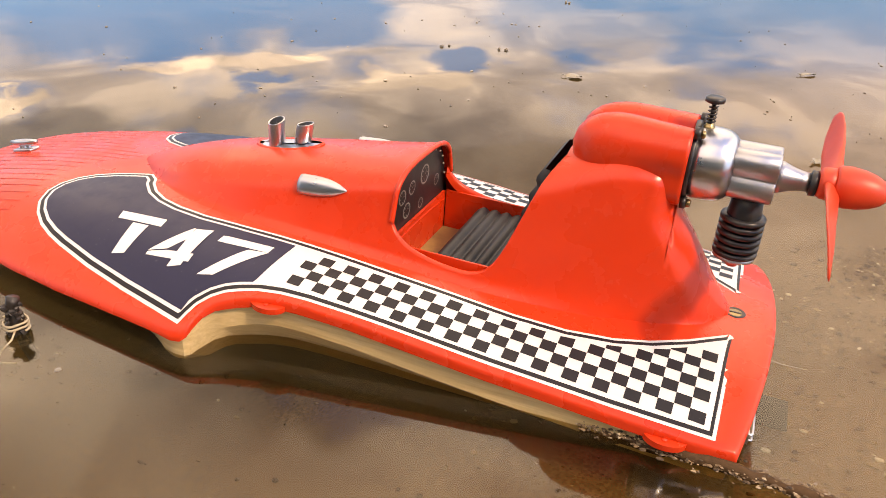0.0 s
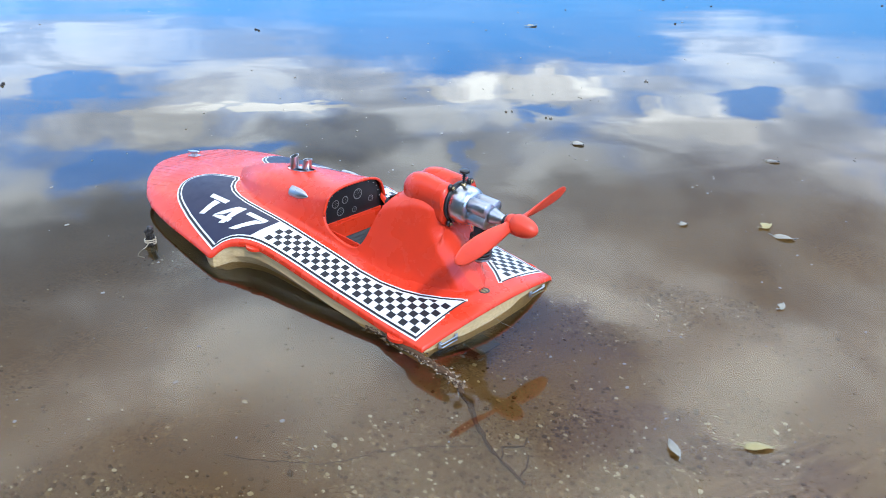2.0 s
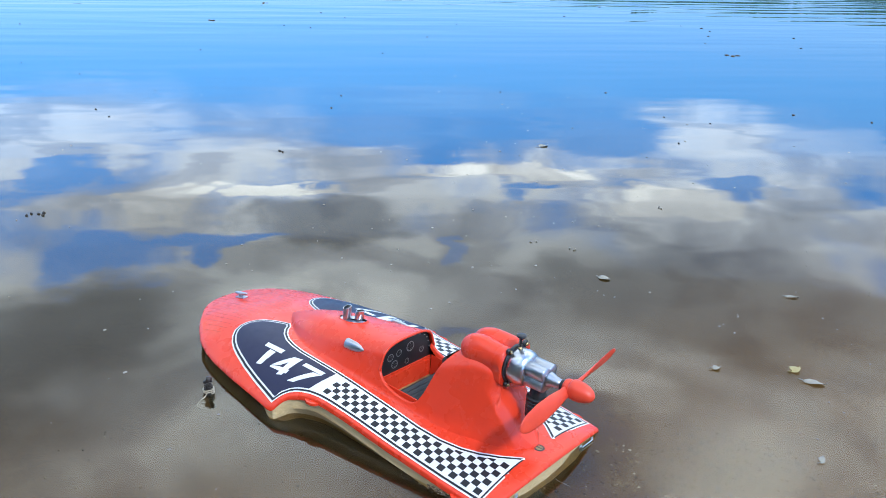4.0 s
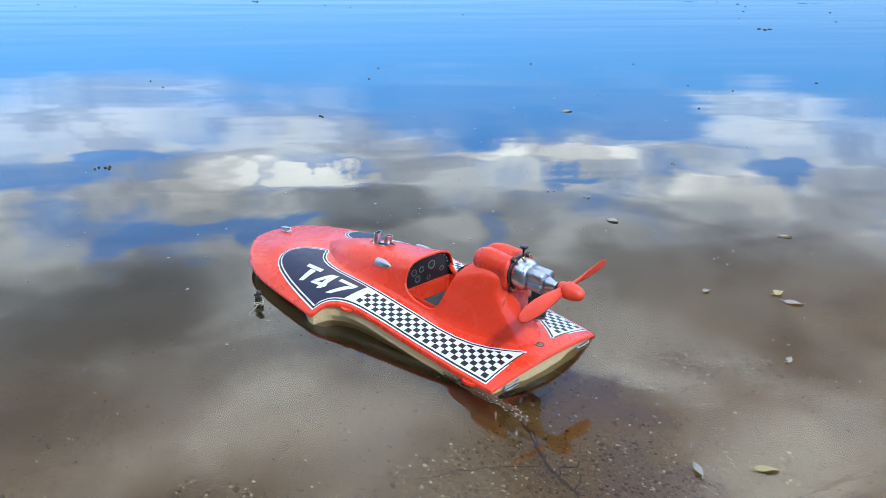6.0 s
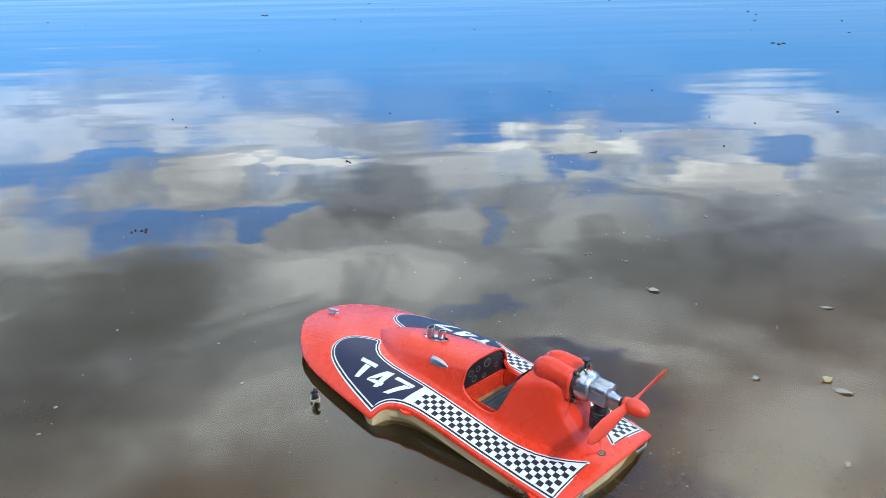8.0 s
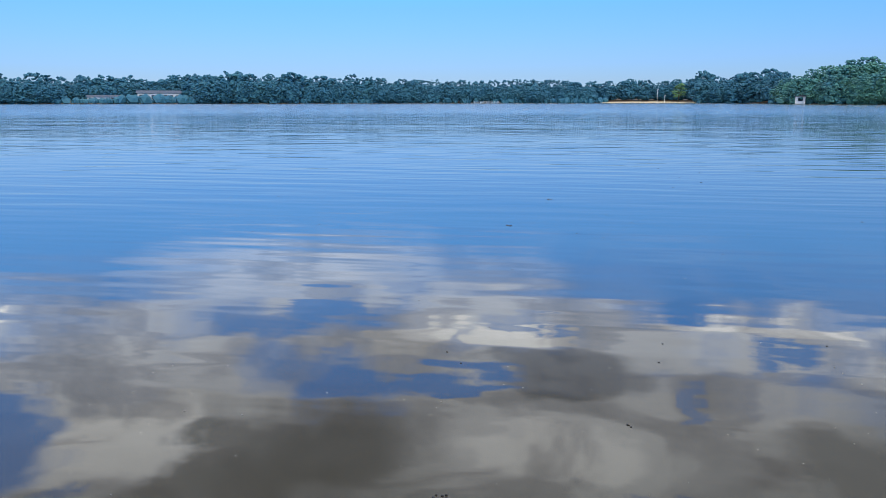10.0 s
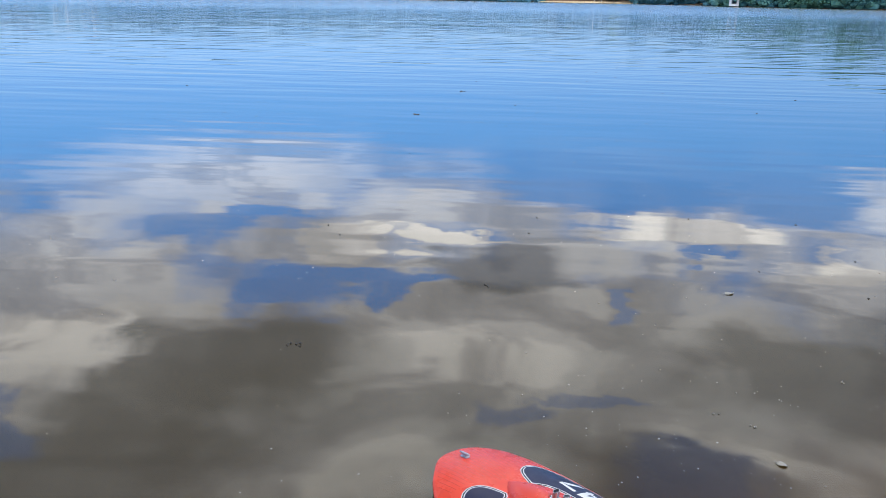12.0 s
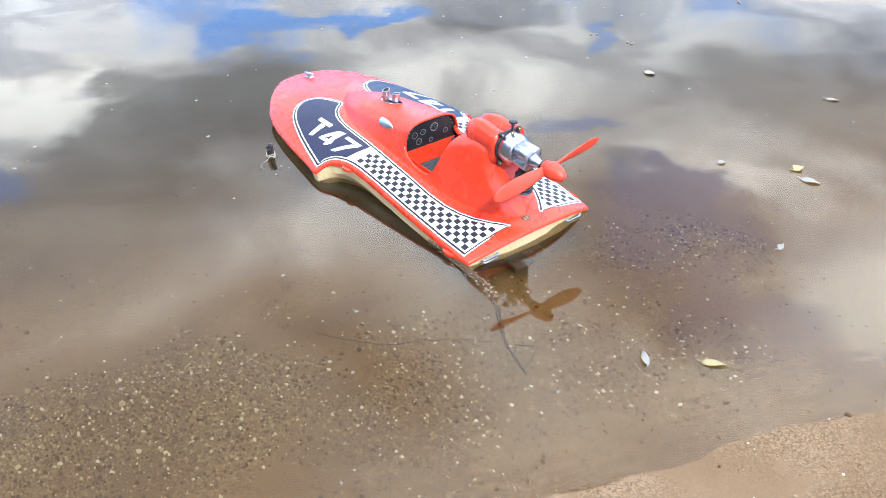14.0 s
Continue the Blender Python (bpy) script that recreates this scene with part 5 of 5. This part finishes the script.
build_woods(-14.0, 36.4, HAZED_HILL_WOODS, "green broadleaf woods on a low hill across the lake, tinted with blue haze")
build_woods(36.5, 114.0, HAZED_WOODS, "broadleaf woods along the far shore, haze mixed into their blue-green")
# never in view: added behind the beach to dim the sky light
build_unseen_woods()
build_tree("tree", 24.1, 238, 11.0, LIGHT_LEAF, "yellow-green broadleaf tree beside the sandy beach")
build_tree("tree", 43.0, 356, 7.5, LIGHT_LEAF, "bare-stemmed pale tree on the small beach")
build_beach("beach", 17.6, 23.6, 20, 1.9, "pale sandy swimming beach on the far shore")
build_beach("beach", 41.5, 48.2, 9, 0.6, "narrow strip of pale sand on the far shore")
# grassy bank behind the swimming beach
_bm = bmesh.new()
grid_faces(_bm, [[bearing(17.0 + 5.2 * i / 10, 246 + 14 * u, 1.85 + (2.6 * u + 0.3) * math.sin(math.pi * min(1, 0.25 + 0.6 * i / 10))) for u in (0, 0.35, 0.7, 1.0)] for i in range(11)])
bmesh.ops.recalc_face_normals(_bm, faces=_bm.faces)
if sum(f.normal.z for f in _bm.faces) < 0:
    bmesh.ops.reverse_faces(_bm, faces=_bm.faces)
tagged(part("grass_bank", _bm, GRASS), "mown grass bank above the swimming beach", "grass", kind="structure")
gable_house("beach_house", 17.7, 250, 7.5, 6.0, 3.6, WALL_BROWN, "brown two-storey house with a grey roof above the beach", 4, 2)
gable_house("boat_house", 35.4, 246, 2.6, 3.0, 2.0, WALL_PAINT, "small white boat house among the trees", 1, 1)
gable_house("lake_house", 82.0, 356, 12.5, 5, 2.0, WALL_PAINT, "long low white house on the far bank", 6, 1)
gable_house("lake_house", 78.6, 358, 17.0, 5, 3.4, WALL_PAINT, "long pale lakeside house behind trees", 7, 1)
parked_car(20.5, 258, 3.3, POLE, "white car parked on the grass bank")
parked_car(19.4, 259, 3.3, plain("silver_car_paint", (0.5, 0.52, 0.55), 0.3, 0.0, 5), "silver car parked on the grass bank")
for _az, _h in ((19.0, 7.5), (18.4, 8.5), (17.9, 8.0), (17.5, 7.5)):
    lamp_post(_az, 258, _h)
for _az, _h in ((44.4, 5.5), (43.9, 3.0)):
    lamp_post(_az, 353, _h)
# low jetty
jetty = new("jetty")
jetty.matrix_world = Matrix.Translation(bearing(56.2, 343)) @ Matrix.Rotation(radians(56.2), 4, "Z")
tagged(jetty, "low pale wooden jetty on the far shore", "jetty")
part("walkway", block((11, 1.6, 0.18), (0, 0, 0.55)), POLE, jetty, smooth=False)
for _x in (-5, -2.5, 0, 2.5, 5):
    part("pile", lathe([(-1.0, 0.10), (0.75, 0.10)], "z", 8, (_x, -0.7, 0)), POLE, jetty)
# swimming marker
marker = new("marker_pole")
marker.location = bearing(19.75, 36.0)
tagged(marker, "thin white marker pole standing in the lake", "marker pole")
part("pole", lathe([(-1.5, 0.028), (0.62, 0.028), (0.64, 0.016)], "z", 12), POLE, marker)
part("collar", lathe([(-0.03, 0.034), (0.03, 0.034)], "z", 12), POLE, marker)

# ---- shallows: stick, root, tethered twig, leaves ----


def wander(points, step, wobble, seed):
    """A finer, crooked line through points."""
    r = random.Random(seed)
    out = []
    for a, b in zip(points[:-1], points[1:]):
        a, b = Vector(a), Vector(b)
        n = max(1, int((b - a).length / step))
        for i in range(n):
            p = a.lerp(b, i / n)
            out.append(p + Vector((r.uniform(-1, 1), r.uniform(-1, 1), r.uniform(-0.5, 0.5))) * wobble)
    return out + [Vector(points[-1])]


def on_bottom(points, lift):
    return [(x, y, max(z, ground_z(x, y) + lift)) for x, y, z in points]


stick = new("driftwood_stick")
tagged(stick, "crooked wet driftwood stick lying in the shallows by the stern", "stick")
_pts = wander(on_bottom([(-0.070, -0.101, -0.004), (-0.030, -0.104, 0.001), (0.010, -0.106, 0.002), (0.045, -0.109, 0.001), (0.075, -0.120, -0.004), (0.100, -0.135, -0.010), (0.135, -0.150, -0.013), (0.166, -0.159, -0.016)], 0.0015), 0.006, 0.0013, 3)
_n = len(_pts)
part("branch", tube(_pts, [0.0040 * (1 - 0.74 * i / _n) * (0.65 + 0.7 * random.Random(i).random()) for i in range(_n)], 8), DRIFT, stick)
part("twig", tube(wander(on_bottom([(0.135, -0.150, -0.013), (0.128, -0.138, -0.011), (0.140, -0.125, -0.010), (0.136, -0.116, -0.010)], 0.001), 0.006, 0.001, 5), 0.0009, 6), DRIFT, stick)
part("twig", tube(wander(on_bottom([(0.158, -0.156, -0.015), (0.156, -0.144, -0.013), (0.148, -0.130, -0.012)], 0.001), 0.006, 0.001, 6), 0.0008, 6), DRIFT, stick)
_bl = []
for _i in range(1300):
    _p = _pts[int(rng.integers(0, int(_n * 0.55)))]
    _r = 0.0003 + 0.0009 * rng.uniform() ** 2
    _bl.append(((_p.x + rng.normal(0, 0.0030), _p.y + rng.normal(0, 0.0030), 0.0003 + rng.uniform(0, 0.0036)), (_r * rng.uniform(0.8, 1.8), _r, _r * 0.6)))
ob = new("scum", blob_mesh("scum", _bl, 0.35, CRUMBS))
ob.parent = stick
tagged(ob, "pale bubbles and crumbs caught along the stick", kind="stuff")

root = part("root", tube(wander(on_bottom([(-0.040, -0.290, -0.040), (-0.004, -0.272, -0.036), (0.030, -0.242, -0.030), (0.050, -0.205, -0.026), (0.085, -0.166, -0.019), (0.110, -0.148, -0.015)], 0.0015), 0.008, 0.0016, 9), 0.0004, 6), DRIFT)
tagged(root, "thin dark root curling over the sandy bottom", "root")

teth = new("tethered_twig")
teth.location = (-0.385, -0.158, 0)
tagged(teth, "dark twig wound with line floating by the bow", "twig")
part("twig", tube(wander([(0.004, 0.003, -0.020), (0.001, 0.001, -0.004), (0, 0, 0.006), (-0.002, 0.001, 0.014), (-0.001, 0.003, 0.021)], 0.003, 0.0009, 11), 0.0036, 8), DARK_DRIFT, teth)
_loop = [(0.0062 * math.cos(a) + 0.0008 * math.sin(3 * a), 0.0062 * math.sin(a), 0.002 + 0.0012 * a / 3) for a in [2 * math.pi * i / 20 for i in range(52)]]
part("wound_line", tube(_loop, 0.0008, 5), NYLON_LINE, teth)
part("trailing_cord", tube(wander([(0.004, -0.004, 0.004), (0.006, -0.009, 0.001), (0.004, -0.016, -0.002), (0.010, -0.022, -0.004), (0.020, -0.020, -0.003)], 0.004, 0.0008, 21), 0.0006, 5), NYLON_LINE, teth)
_bl = []
for _k in range(46):
    _a, _q = rng.uniform(0, 2 * math.pi), rng.uniform(0.0010, 0.0024)
    _h = rng.uniform(-0.004, 0.018)
    _bl.append(((0.0042 * math.cos(_a), 0.0042 * math.sin(_a), _h), (_q, _q, _q * rng.uniform(0.6, 1.6))))
ob = new("bark_crust", blob_mesh("bark_crust", _bl, 0.35, DARK_DRIFT))
ob.parent = teth


def leaf(x, y, length, width, turn, material, label, z=0.0012, seed=1):
    r = random.Random(seed)
    bm = bmesh.new()
    rows = []
    n = 18
    curl = r.uniform(0.03, 0.10) * width
    for i in range(n + 1):
        u = i / n
        # broad below the middle, drawn out to a tip, with an uneven margin
        w = width * 0.5 * max(0.02, math.sin(math.pi * u**0.8)) ** 0.85 * (1 + 0.12 * r.uniform(-1, 1))
        bend = 0.10 * length * math.sin(u * 2.4)
        rows.append([Vector((length * (u - 0.5), w * v + bend * 0.4, curl * v * v + 0.0014 * math.sin(u * 3.0 + v) + 0.0003 * r.uniform(-1, 1))) for v in (-1, -0.6, -0.2, 0, 0.2, 0.6, 1)])
    grid_faces(bm, rows)
    bmesh.ops.recalc_face_normals(bm, faces=bm.faces)
    bmesh.ops.solidify(bm, geom=list(bm.faces), thickness=0.0003)
    ob = new("fallen_leaf")
    ob.matrix_world = pose(x, y, z, 0, 0, turn)
    tagged(ob, label, "leaf", group="floating leaves")
    part("blade", bm, material, ob)
    part("stalk", tube([(-length * 0.5, 0, 0.001), (-length * 0.62, width * 0.1, 0.0015), (-length * 0.72, width * 0.3, 0.001)], 0.0005, 5), material, ob)


leaf(0.148, 0.386, 0.026, 0.011, 20, LEAF_PALE, "pale curled dead leaf floating on the water", seed=1)
leaf(0.118, 0.404, 0.019, 0.014, 80, LEAF_YELLOW, "yellow dead leaf floating on the water", seed=2)
leaf(0.235, -0.056, 0.021, 0.008, 140, LEAF_PALE, "white rolled dead leaf in the shallows", seed=3)
leaf(0.284, -0.008, 0.024, 0.009, 40, LEAF_YELLOW, "narrow yellow leaf in the shallows", seed=4)
leaf(0.040, 0.335, 0.012, 0.009, 60, LEAF_PALE, "small bleached leaf fragment on the water", seed=6)
leaf(0.030, 0.640, 0.020, 0.006, 30, LEAF_PALE, "thin bleached leaf on the water", seed=7)
leaf(-0.226, 0.493, 0.020, 0.014, 15, LEAF_PALE, "ragged bleached leaf on the water", seed=8)
leaf(-0.836, 1.185, 0.030, 0.018, 70, LEAF_PALE, "ragged bleached leaf further out", seed=9)
leaf(0.210, 0.222, 0.014, 0.008, 100, LEAF_PALE, "small pale leaf fragment on the water", seed=10)

# specks and bubbles adrift, and dark bits of bark further out
_bl, _dk = [], []
for _x, _y in ((-1.193, -0.017), (-1.205, -0.030), (-1.278, 0.635), (-4.404, 2.442), (-5.454, 3.674), (-1.302, 3.548), (-0.415, 0.554), (-0.340, 0.572), (-0.339, 0.912)):
    _r = 0.0035 if math.hypot(_x, _y) < 1.1 else (0.006 if math.hypot(_x, _y) < 2 else 0.02)
    for _k in range(3):
        (_dk if math.hypot(_x, _y) > 1.15 else _bl).append(((_x + rng.normal(0, _r), _y + rng.normal(0, _r), 0.0008), (_r * 0.6, _r * 0.5, 0.002 + _r * 0.1)))
for _k in range(60):
    _p = bearing(rng.uniform(5, 85), 1.6 + 9 * rng.uniform() ** 1.5)
    _r = 0.002 + 0.0016 * _p.length * rng.uniform(0.3, 1)
    _dk.append(((_p.x, _p.y, 0.001), (_r, _r * rng.uniform(0.3, 0.8), 0.0015 + _r * 0.12)))
ob = new("floating_bark", blob_mesh("floating_bark", _dk, 0.35, DARK_DRIFT))
tagged(ob, "small dark bits of bark adrift on the open water", "bark", kind="stuff")
for _k in range(650):
    _a, _d = rng.uniform(0, 2 * math.pi), 0.25 + 2.2 * rng.uniform() ** 1.6
    _x, _y = -0.1 + _d * math.cos(_a), 0.2 + _d * math.sin(_a)
    if offshore(_x, _y) < 0.06 or (-0.56 < _x < 0.06 and abs(_y) < 0.17):
        continue
    _r = (0.0005 + 0.0014 * rng.uniform() ** 2) * (1 + _d * 0.4)
    _bl.append(((_x, _y, 0.0004), (_r, _r * rng.uniform(0.6, 1.6), 0.0007)))
ob = new("floating_specks", blob_mesh("floating_specks", _bl, 0.25, FOAM))
tagged(ob, "pale specks and bubbles adrift on the water", "specks", kind="stuff")

# gravel on the bottom and the beach: beds of fine stones, and pebbles strewn between
_bl = []
for _k in range(300000):
    _x, _y = rng.uniform(-0.50, 0.60), rng.uniform(-0.90, 0.25)
    _s = offshore(_x, _y)
    _d = math.exp(-(((_s - 0.24) / 0.15) ** 2)) + 0.12
    _bed = math.exp(-((_x - 0.10) ** 2 / 0.013 + (_y + 0.24) ** 2 / 0.022)) + 0.8 * math.exp(-((_x + 0.02) ** 2 / 0.016 + (_y + 0.46) ** 2 / 0.018))
    _d *= 0.06 + 1.15 * max(0.0, noise.noise(Vector((_x * 5, _y * 5, 4.2))) - 0.04 + 1.0 * _bed + 0.35 * noise.noise(Vector((_x * 19, _y * 19, 1.2))))
    if rng.uniform() > _d or _s > 0.80:
        continue
    _r = 0.0006 + 0.0017 * rng.uniform() ** 4 + (0.0020 if rng.uniform() < 0.004 else 0)
    _bl.append(((_x, _y, ground_z(_x, _y) + _r * 0.2), (_r * rng.uniform(0.8, 1.5), _r * rng.uniform(0.7, 1.1), _r * rng.uniform(0.4, 0.7))))
ob = new("gravel", blob_mesh("gravel", _bl, 0.28, STONES, (ICO_V, ICO_F)))
tagged(ob, "fine brown and cream gravel scattered on the sand", "gravel", kind="stuff")
